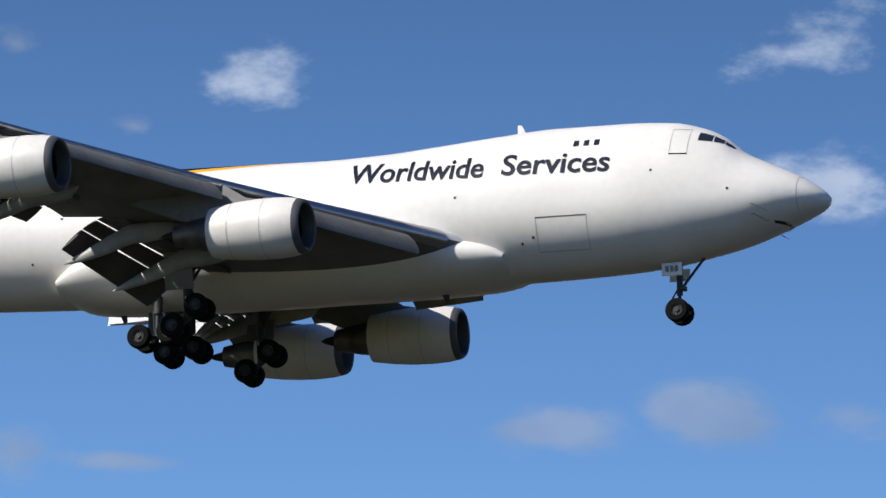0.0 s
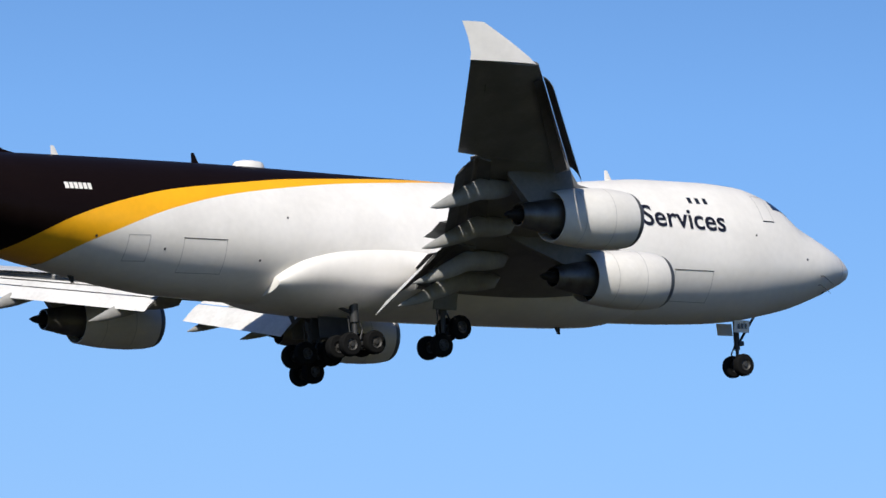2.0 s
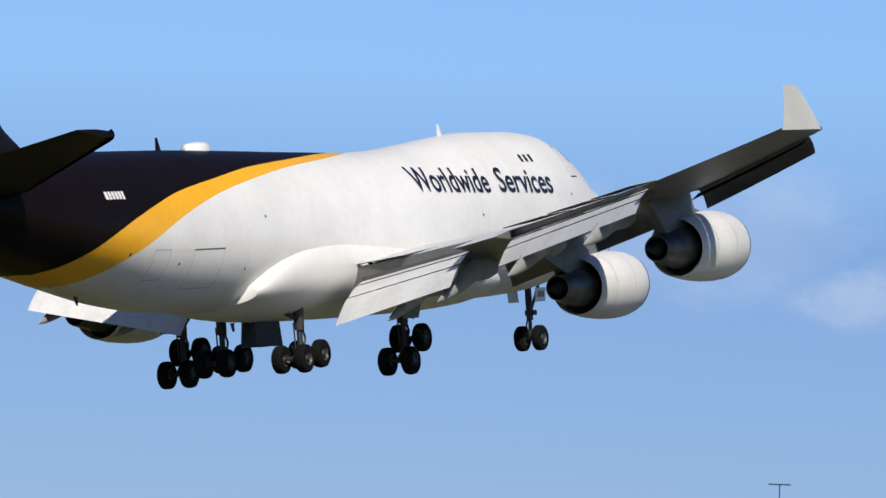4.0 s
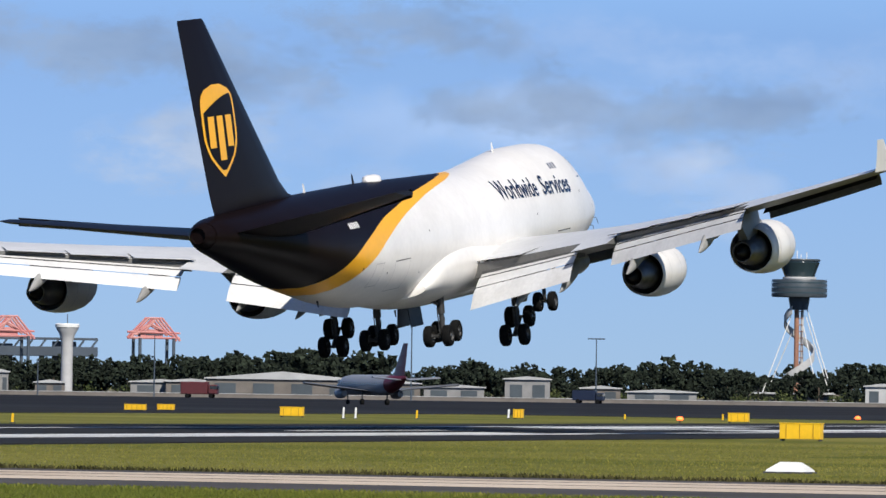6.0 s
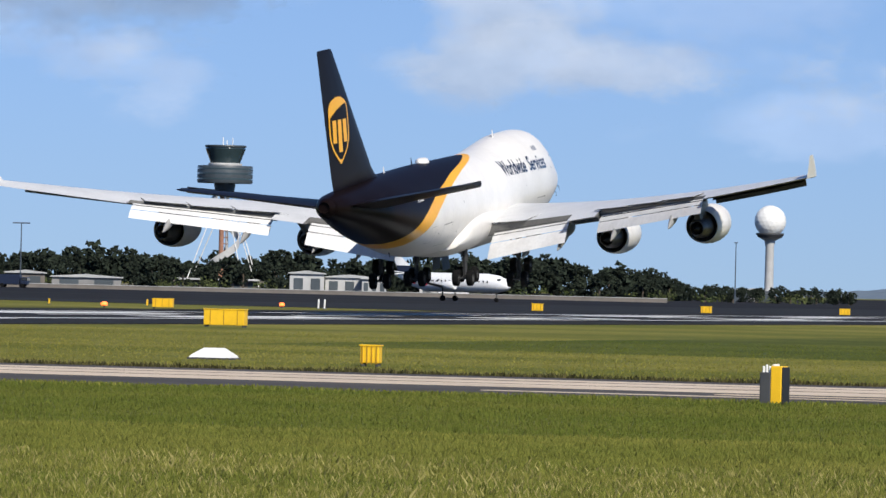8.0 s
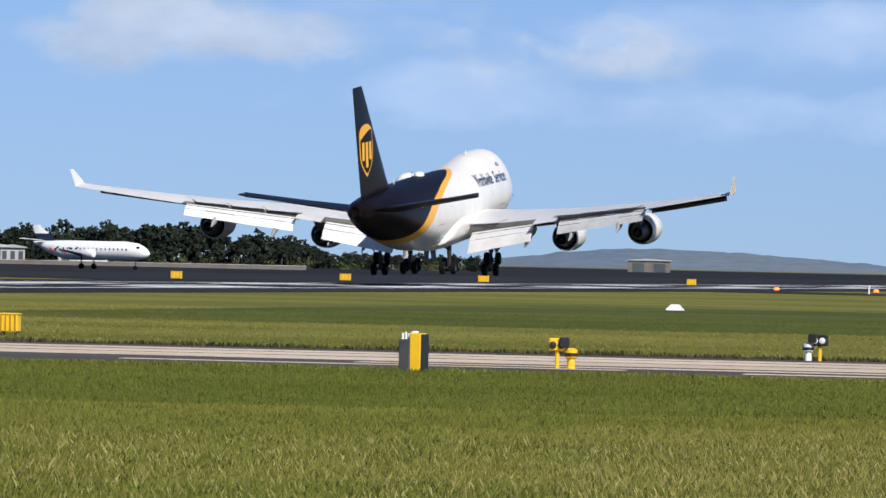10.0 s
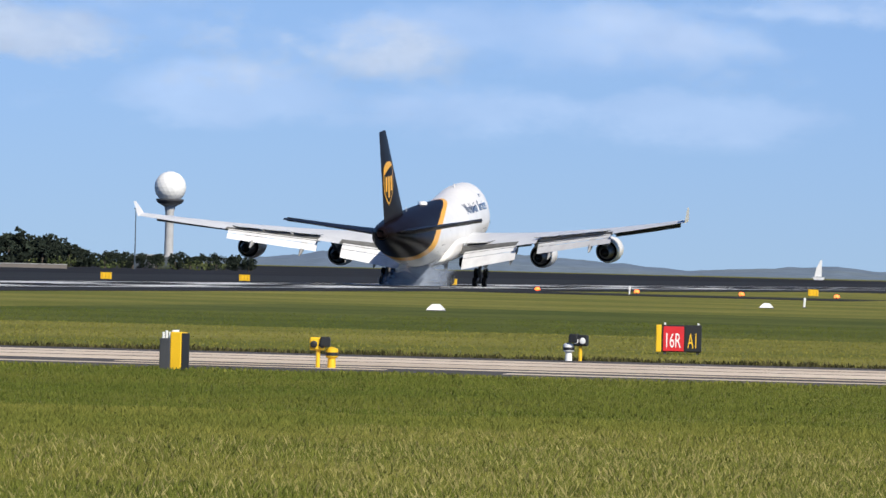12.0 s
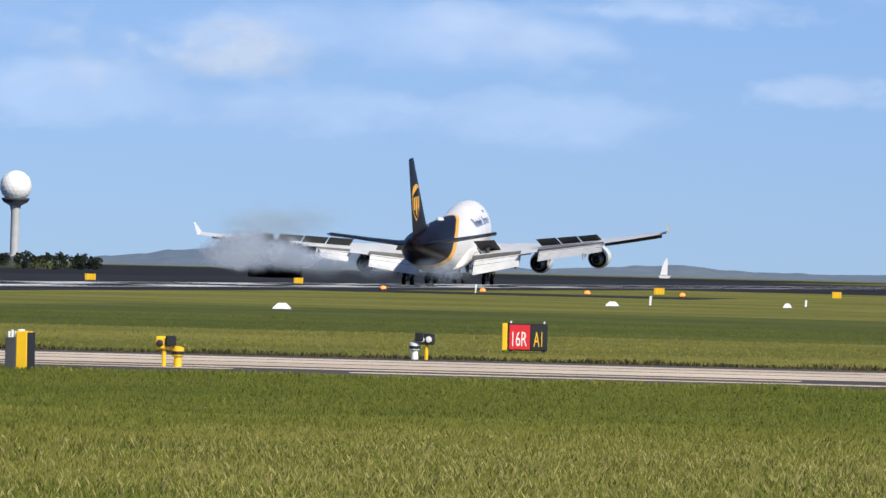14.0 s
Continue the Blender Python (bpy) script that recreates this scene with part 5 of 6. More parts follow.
shed(-17.4, 1430, 8, 3.0, wall=BRICKISH)
shed(-16.9, 1420, 14, 2.4)
shed(-15.1, 1430, 7, 4.2, label="small white airport shed", wall=PALE)
shed(-14.75, 1440, 10, 3.6, wall=PALE, doors=3)
shed(-14.55, 1435, 5, 3.4, wall=PALE, doors=3)
shed(-14.0, 1450, 9, 2.8, wall=PALE, doors=3)
shed(-11.45, 1850, 12, 3.0, label="low white building below the radome")
shed(-9.35, 2300, 14, 4.0, label="pinkish low building across the bay", wall=BRICKISH)
shed(-25.0, 860, 16, 4.5, label="plain white airport terminal block", doors=3)
for az, w in ((-26.0, 60), (-24.0, 70), (-22.0, 60), (-20.0, 70), (-18.3, 50), (-16.5, 50), (-14.6, 50), (-13.0, 40)):
    p = on_ground(az, 1350)
    o = base("perimeter_wall", Matrix.Translation(p) @ Matrix.Rotation(radians(-az), 4, "Z"), "low tan perimeter wall along the far apron", "wall", "perimeter walls")
    bm = B()
    box(bm, (0, 0, 0.4), (w, 0.4, 0.8), 0.03)
    part("panel", bm, BRICKISH, o)
    bm = B()
    box(bm, (0, 0, 0.83), (w + 0.1, 0.55, 0.1), 0.02)
    part("coping", bm, PALE, o)


boat = base("sailing_boat", on_ground(-6.01, 3300), "small white sailing boat far off", "boat")
bm = B()
loft(bm, [[(-2.2, -0.6, 0), (2.2, -0.6, 0), (2.2, 0.6, 0), (-2.2, 0.6, 0)], [(-2.8, -0.8, 1.3), (3.0, -0.8, 1.3), (3.0, 0.8, 1.3), (-2.8, 0.8, 1.3)]])
part("hull", bm, OFFWHITE, boat)
bm = B()
loft(bm, [[(-2.0, -0.08, 1.6), (1.2, -0.08, 1.6), (1.2, 0.08, 1.6), (-2.0, 0.08, 1.6)], [(-1.2, -0.06, 5.5), (1.2, -0.06, 5.5), (1.2, 0.06, 5.5), (-1.2, 0.06, 5.5)], [(0.7, -0.03, 9.4), (1.2, -0.03, 9.4), (1.2, 0.03, 9.4), (0.7, 0.03, 9.4)]])
part("sail", bm, OFFWHITE, boat)
bm = B()
tube(bm, (1.3, 0, 1.2), (1.3, 0, 9.6), 0.1)
part("mast", bm, OFFWHITE, boat)


def lamp_post(az, d, top_el, arms=True):
    h = 2.5 + d * math.tan(radians(top_el))
    o = base("lamp_post", Matrix.Translation(on_ground(az, d)) @ Matrix.Rotation(radians(-az), 4, "Z"), "tall grey apron lamp post", "lamp post", "lamp posts")
    bm = B()
    tube(bm, (0, 0, 0), (0, 0, h), 0.15, 0.09, 8)
    part("pole", bm, PORTGREY, o)
    bm = B()
    box(bm, (0, 0, h), (3.2 if arms else 0.8, 0.5, 0.22), 0.05)
    part("lamp_head", bm, PORTGREY, o)
    return o


for az, d, el, arms in ((-25.24, 1000, 1.0, True), (-18.95, 1300, 0.70, True), (-21.05, 1320, 0.40, True), (-23.8, 1330, 0.16, False), (-22.0, 1340, 0.18, False), 
                        (-17.44, 1300, 0.42, True), (-11.6, 1500, 0.40, False)):
    lamp_post(az, d, el, arms)

# white water tower
wt = base("water_tower", on_ground(-21.765, 1450), "slender white tower with a flared round top", "tower")
bm = B()
loft(bm, [ring((0, 0, z), r, "z", 24) for z, r in ((0, 1.25), (8.0, 1.2), (11.0, 1.25), (12.6, 1.7), (13.6, 2.3), (13.9, 2.35))])
part("shaft", bm, PALE, wt)
bm = B()
loft(bm, [ring((0, 0, z), r, "z", 24) for z, r in ((13.9, 2.5), (14.5, 2.55), (14.7, 2.3))])
part("rim", bm, OFFWHITE, wt)
bm = B()
tube(bm, (0, 0, 14.6), (0, 0, 16.6), 0.1)
part("mast", bm, PORTGREY, wt)


# control tower
ct = base("control_tower", Matrix.Translation(on_ground(-15.79, 1600)) @ Matrix.Rotation(radians(15.8), 4, "Z"), "dark glass airport control tower on a braced column with spiral stair", "control tower")
bm = B()
tube(bm, (-0.5, 0, 0), (-0.5, 0, 23), 0.55, 0.55, 12)
part("column", bm, RUST, ct, "rust-toned lift column")
bm = B()
tube(bm, (0.75, 0.4, 0), (0.75, 0.4, 23), 0.35, 0.35, 12)
part("column", bm, PALE, ct)
for i in range(14):
    bm = B()
    box(bm, (0.1, 0, 1.6 + i * 1.5), (1.8, 0.3, 0.18), 0.02)
    part("brace", bm, RUST, ct)


def drum(z0, z1, r0, r1, name, mat, n=16):
    bm = B()
    loft(bm, [ring((0, 0, z0), r0, "z", n), ring((0, 0, z0 + 0.3), r0 * 1.02, "z", n), ring((0, 0, z1 - 0.3), r1 * 1.02, "z", n), ring((0, 0, z1), r1, "z", n)])
    return part(name, bm, mat, ct)


drum(21.5, 24.4, 2.0, 2.4, "neck", DARKWALL)
deck = drum(24.4, 28.4, 6.2, 6.2, "deck", DARKWALL)
for z in (25.2, 26.4, 27.5):
    bm = B()
    loft(bm, [ring((0, 0, z), 6.36, "z", 16), ring((0, 0, z + 0.35), 6.36, "z", 16)], caps=False)
    part("window_band", bm, TOWERGLASS, deck)
cab = drum(29.0, 32.6, 3.4, 4.5, "cab", TOWERGLASS, 12)
drum(28.4, 29.0, 3.8, 3.8, "walkway", PALE)
drum(32.6, 33.1, 4.7, 4.6, "cab_roof", DARKWALL, 12)
for x, h in ((-0.6, 2.0), (0.3, 1.2), (1.6, 1.7)):
    bm = B()
    tube(bm, (x, 0, 33.0), (x, 0, 33.0 + h), 0.09)
    part("aerial", bm, OFFWHITE, ct)
# spiral stair
bm = B()
rows = []
for u in np.linspace(0, 1, 40):
    a, z = radians(200 + 400 * u), 4.0 + 16.5 * u
    r = 3.9 - 0.6 * u
    rows.append([(r * math.cos(a), r * math.sin(a), z), (r * math.cos(a), r * math.sin(a), z + 1.9), (r * 0.92 * math.cos(a), r * 0.92 * math.sin(a), z + 1.9), (r * 0.92 * math.cos(a), r * 0.92 * math.sin(a), z)])
loft(bm, rows)
part("spiral_stair", bm, PALE, ct, "pale enclosed spiral stair")
for x, y, zt in ((-9, -3, 20), (-8.2, 3, 16), (8.6, -3, 22), (8.0, 3, 20), (5.0, -5, 18)):
    bm = B()
    tube(bm, (x, y, 0), (x * 0.2, y * 0.2, zt), 0.11)
    part("stay", bm, OFFWHITE, ct)
bm = B()
box(bm, (0, 2, 1.1), (24, 9, 2.2), 0.08)
part("base_building", bm, BRICKISH, ct)
bm = B()
box(bm, (-1, 1, 2.4), (19, 10, 0.45), 0.08)
part("base_roof", bm, ROOF, ct)
for i in range(7):
    bm = B()
    box(bm, (-9.5 + i * 3.2, -2.55, 1.2), (1.3, 0.1, 1.2), 0.02)
    part("base_window", bm, DARKWALL, ct)

# radome
rd = base("radome_tower", on_ground(-11.325, 1900), "white weather-radar ball on a pale column", "radar tower")
bm = B()
bmesh.ops.create_icosphere(bm, subdivisions=3, radius=4.3, matrix=Matrix.Translation((0, 0, 21.8)))
part("radome", bm, OFFWHITE, rd, "faceted white radar dome", sharp=5)
bm = B()
loft(bm, [ring((0, 0, z), r, "z", 20) for z, r in ((0, 1.25), (14.8, 1.15), (16.5, 1.5), (17.3, 2.9))])
part("column", bm, PALE, rd)
bm = B()
loft(bm, [ring((0, 0, z), r, "z", 20) for z, r in ((17.3, 3.1), (18.2, 3.8), (18.6, 3.8))])
part("gallery", bm, GREYBOX, rd, "dark gallery below the dome")


def gantry_crane(az, d, s=1.0):
    """Container crane seen along the quay: splayed red legs and raised frames."""
    o = base("harbour_crane", Matrix.Translation(on_ground(az, d)) @ Matrix.Rotation(radians(-az + 12), 4, "Z") @ Matrix.Scale(1.0, 4), "red and orange container crane in the harbour", "crane", "harbour cranes")
    s *= 0.74
    H0, top = 15.5, 2.5 + d * math.tan(radians(0.535))
    for x in (-7.5, 7.5):
        for y in (-6, 6):
            bm = B()
            tube(bm, (x * s, y, 0), (x * s, y, H0 + 4), 0.7, 0.6, 6)
            part("leg", bm, PORTGREY, o, "dark steel leg")
    for x0, x1, z0, z1 in ((-11, -3, H0 + 4, top), (11, 3, H0 + 3, top), (-3, 3, top, top), (-11, 11, H0 + 4, H0 + 4), (-9, 0, H0 + 5, top - 1), (7, -2, H0 + 5, top - 2), (-11, 11, H0 + 6.2, H0 + 5.8), (-5, 0, H0 + 6, top), (5, 0, H0 + 6, top)):
        bm = B()
        tube(bm, (x0 * s, -3, z0), (x1 * s, -3, z1), 0.5, 0.42, 6)
        tube(bm, (x0 * s, 3, z0), (x1 * s, 3, z1), 0.5, 0.42, 6)
        part("beam", bm, CRANERED, o)
    bm = B()
    box(bm, (-1.5 * s, 0, H0 + 5.4), (10 * s, 5, 3.6), 0.2)
    part("machine_house", bm, CRANERED, o, "sunlit orange machine house")
    return o


for az, s in ((-23.33, 1.0), (-22.79, 1.05), (-22.24, 1.1), (-21.06, 1.15)):
    gantry_crane(az, 2600, s)
gantry_crane(-25.75, 2500, 1.1)
boom = base("crane_boom", on_ground(-24.67, 2600), "tall raised red crane boom", "crane", "harbour cranes")
bm = B()
tube(bm, (0, 0, 0), (1.0, 0, 38), 1.7, 1.4, 8)
part("mast", bm, CRANERED, boom)
bm = B()
tube(bm, (-4, 0, 8), (0.3, 0, 22), 0.7, 0.6, 6)
part("strut", bm, CRANERED, boom)
for z in (10, 16, 22, 28, 34):
    bm = B()
    tube(bm, (-1.6 + z * 0.026, -1.6, z), (2.0 + z * 0.026, -1.6, z + 3), 0.3, n=5)
    part("lacing", bm, RUST, boom)
quay = base("quay_gantry", Matrix.Translation(on_ground(-23.3, 2650)) @ Matrix.Rotation(radians(23.3), 4, "Z"), "dark blue-grey port conveyor gantry above the trees", "gantry")
bm = B()
box(bm, (0, 0, 14.2), (165, 8, 3.6), 0.2)
part("gallery", bm, PORTGREY, quay)
bm = B()
box(bm, (0, 0, 19.0), (165, 6, 0.9), 0.1)
part("upper_rail", bm, PORTGREY, quay)
for i in range(34):
    bm = B()
    x = -80 + i * 4.85
    tube(bm, (x, -3, 15.6), (x + 2.4, -3, 19.0), 0.4, n=5)
    part("lattice", bm, PORTGREY, quay)
for i in range(11):
    bm = B()
    box(bm, (-78 + i * 15.5, 0, 6), (2.0, 6, 13.0), 0.1)
    part("pier", bm, PORTGREY, quay)
for x, w, h, m in ((-5, 11, 19, PORTGREY), (14, 12, 18, PORTGREY), (46, 9, 17, PORTGREY), (70, 9, 18, PORTGREY), (30, 10, 15.5, PALE), (-52, 7, 15.0, PALE)):
    bm = B()
    box(bm, (x, 4, h / 2), (w, 8, h), 0.2)
    part("hoist_house", bm, m, quay)


# ---- parked and taxiing aircraft ----
def small_jet(at, yaw, ln, tail_h, body_mat, fin_mats, label, belly=None, prop=False):
    """A parked aircraft: local x towards its nose, tail at x=0."""
    o = base("parked_aircraft", Matrix.Translation(at) @ Matrix.Rotation(radians(yaw), 4, "Z"), label, "airplane", "parked aircraft")
    r = ln * (0.072 if prop else 0.055)
    zc = r * 1.95
    bm = B()
    prof = ((0.0, 0.10, 0.75), (0.06, 0.35, 0.55), (0.16, 0.72, 0.22), (0.28, 1.0, 0.0), (0.8, 1.0, 0.0), (0.9, 0.88, -0.05), (0.96, 0.6, -0.15), (0.99, 0.28, -0.25), (1.0, 0.05, -0.3))
    loft(bm, [ring((ln * u, 0, zc + r * dz), r * k, n=20) for u, k, dz in prof])
    part("fuselage", bm, body_mat, o)
    seg = len(fin_mats)
    for i, m in enumerate(fin_mats):
        a, b = i / seg, (i + 1) / seg
        bm = B()
        rows = []
        for u in (a, b):
            z = zc + r * 0.75 + (tail_h - zc - r * 0.75) * u
            le, te = ln * (0.205 - 0.155 * u), ln * (0.03 - 0.045 * u)
            t = 0.018 * ln * (1 - 0.6 * u)
            rows.append([(le, 0, z), ((le + te) / 2, t / 2, z), (te, 0, z), ((le + te) / 2, -t / 2, z)])
        loft(bm, rows)
        part("fin", bm, m, o)
    for sd in (1, -1):
        bm = B()
        zt = zc + (r * 0.5 if not prop else r * 0.9)
        loft(bm, [[(x0, sd * y, z), (x1, sd * y, z + 0.02 * ln * 0.4), (x1 - c, sd * y, z), (x1, sd * y, z - 0.05)] for x0, x1, c, y, z in ((ln * 0.13, ln * 0.08, ln * 0.08, r * 0.4, zt), (ln * 0.03, ln * 0.01, ln * 0.03, ln * 0.19, zt + ln * 0.012))])
        part("tailplane", bm, body_mat, o)
        bm = B()
        loft(bm, [[(ln * x0, sd * y, z), (ln * (x0 - c * 0.4), sd * y, z + ln * 0.008), (ln * (x0 - c), sd * y, z), (ln * (x0 - c * 0.4), sd * y, z - ln * 0.006)] for x0, c, y, z in ((0.62 if not prop else 0.56, 0.2 if not prop else 0.13, r * 0.7, zc - r * 0.6), (0.40 if not prop else 0.52, 0.05, ln * 0.44, zc + ln * 0.022 - r * 0.3))])
        part("wing", bm, WINGGREY, o)
        ex, ey = (0.60, 0.16) if not prop else (0.62, 0.17)
        bm = B()
        loft(bm, [ring((ln * (ex - 0.10 * u), sd * ln * ey, zc - r * (0.85 if not prop else 0.3)), r * k, n=16) for u, k in ((0, 0.42), (0.1, 0.5), (0.6, 0.48), (1, 0.3))])
        part("engine", bm, body_mat, o)
        bm = B()
        tube(bm, (ln * 0.47, sd * r * 1.3, 0), (ln * 0.47, sd * r * 1.3, zc - r * 0.5), 0.12, n=6)
        part("gear_leg", bm, STEEL, o)
        bm = B()
        loft(bm, [ring((ln * 0.47, sd * r * 1.3 + k, r * 0.3), r * 0.3 * q, "y", 16) for k, q in ((-0.25, 0.8), (-0.15, 1), (0.15, 1), (0.25, 0.8))])
        part("wheel", bm, RUBBER, o)
        for i in range(16):
            bm = B()
            x = ln * (0.30 + i * 0.036)
            box(bm, (x, sd * r * 0.985, zc + r * 0.16), (ln * 0.009, 0.04, r * 0.2), 0)
            part("window", bm, GLASS, o)
        for x, z0, z1, w in ((0.925, 0.2, 0.5, 0.022),):
            bm = B()
            box(bm, (ln * x, sd * r * 0.55, zc + r * 0.38), (ln * w, r * 0.35, r * 0.22), 0.02)
            part("cockpit_window", bm, GLASS, o)
    bm = B()
    tube(bm, (ln * 0.88, 0, 0.2), (ln * 0.88, 0, zc - r * 0.5), 0.1, n=6)
    part("gear_leg", bm, STEEL, o)
    bm = B()
    loft(bm, [ring((ln * 0.88, k, r * 0.24), r * 0.24 * q, "y", 14) for k, q in ((-0.2, 0.8), (-0.1, 1), (0.1, 1), (0.2, 0.8))])
    part("wheel", bm, RUBBER, o)
    return o, r, zc


def mark(o, x, z, w, h, mat, y, name="livery_bar", tilt=0.0):
    bm = B()
    box(bm, (x, y, z), (w, 0.03, h), 0, Matrix.Rotation(radians(tilt), 4, "Y"))
    part(name, bm, mat, o)


NAVY = material("navy_paint", (0.012, 0.018, 0.04), 0.4, vary=0.05)
ORANGE = material("orange_paint", (0.75, 0.16, 0.05), 0.4, vary=0.05)
DULLRED = material("dull_red_paint", (0.085, 0.013, 0.016), 0.6, vary=0.1)
MAROON = material("maroon_paint", (0.11, 0.010, 0.018), 0.4, vary=0.05)
SILVER = material("silver_paint", (0.28, 0.29, 0.31), 0.4, vary=0.06)
JETWHITE = material("jet_white", (0.78, 0.78, 0.77), 0.4, vary=0.05)
p = on_ground(-24.36, 690)
o, r, zc = small_jet(p, 196, 22.0, 8.0, JETWHITE, [JETWHITE, SIGN_RED, JETWHITE, NAVY, NAVY], "parked white jet with a navy, white and red tail")
for i, (w, h, dx) in enumerate(((0.9, 0.35, 0.0), (0.9, 0.35, 1.3), (1.3, 0.35, 2.8))):
    for tl in (40, -35):
        mark(o, 8.4 + dx, zc - 0.1, w, h, SIGN_RED if (i == 2 and tl > 0) else NAVY, r * 0.99, tilt=tl)
o, r, zc = small_jet(on_ground(-25.42, 660), 188, 22.0, 7.6, SILVER, [SILVER, ORANGE, ORANGE], "parked silver-grey jet with an orange tail")
mark(o, 4.0, zc + 0.7, 1.8, 0.6, NAVY, r * 0.6, tilt=50)
o, r, zc = small_jet(on_ground(-18.87, 960), 130, 26.0, 8.6, SILVER, [MAROON, MAROON, MAROON], "taxiing silver jet with a dark red tail")
bm = B()
loft(bm, [ring((26.0 * u, 0, zc + r * dz), r * k * 1.02, n=20) for u, k, dz in ((0.0, 0.10, 0.75), (0.06, 0.35, 0.55), (0.16, 0.72, 0.22), (0.22, 0.86, 0.1))])
part("tail_cone", bm, MAROON, o, "dark red tail cone")
taxi_jet = o
o, r, zc = small_jet(on_ground(-14.38, 1070), -16, 20.3, 6.6, JETWHITE, [NAVY, JETWHITE], "white twin-propeller airliner with dark swirl markings", prop=True)
for k in range(6):
    mark(o, 4.0 + k * 0.85, zc + 0.25 * math.sin(k * 1.7), 0.9, 0.22, NAVY if k % 3 else SIGN_RED, -r * 0.98, "swirl", tilt=(-1) ** k * 35)


def vehicle(at, yaw, ln, h, mat, label):
    o = base("service_truck", Matrix.Translation(at) @ Matrix.Rotation(radians(yaw), 4, "Z"), label, "truck", "service vehicles")
    bm = B()
    box(bm, (-ln * 0.12, 0, h * 0.58), (ln * 0.72, 2.2, h * 0.72), 0.12)
    part("body", bm, mat, o)
    bm = B()
    box(bm, (ln * 0.37, 0, h * 0.5), (ln * 0.24, 2.1, h * 0.55), 0.18)
    part("cab", bm, mat, o)
    bm = B()
    box(bm, (ln * 0.40, 0, h * 0.62), (ln * 0.19, 2.14, h * 0.2), 0.03)
    part("windscreen", bm, GLASS, o)
    for x in (-ln * 0.3, ln * 0.33):
        for y in (-1.0, 1.0):
            bm = B()
            loft(bm, [ring((x, y + k, 0.42), 0.42 * q, "y", 14) for k, q in ((-0.15, 0.85), (-0.1, 1), (0.1, 1), (0.15, 0.85))])
            part("wheel", bm, RUBBER, o)
    return o


vehicle(on_ground(-20.68, 1290), 10, 7.0, 3.2, DULLRED, "dull red airport fire truck")
vehicle(on_ground(-24.9, 650), 20, 5.0, 2.2, GREYBOX, "dark baggage truck by the parked jet")
vehicle(on_ground(-24.55, 655), -10, 4.5, 1.9, NAVY, "dark tow tractor by the parked jet")
vehicle(on_ground(-25.15, 640), 5, 4.5, 2.0, PORTGREY, "dark service van by the parked jet")
vehicle(on_ground(-17.5, 1300), 5, 6.0, 2.6, NAVY, "blue service van by the far wall")
vehicle(on_ground(-13.9, 1360), 5, 6.0, 2.4, OFFWHITE, "white service van by the far wall")


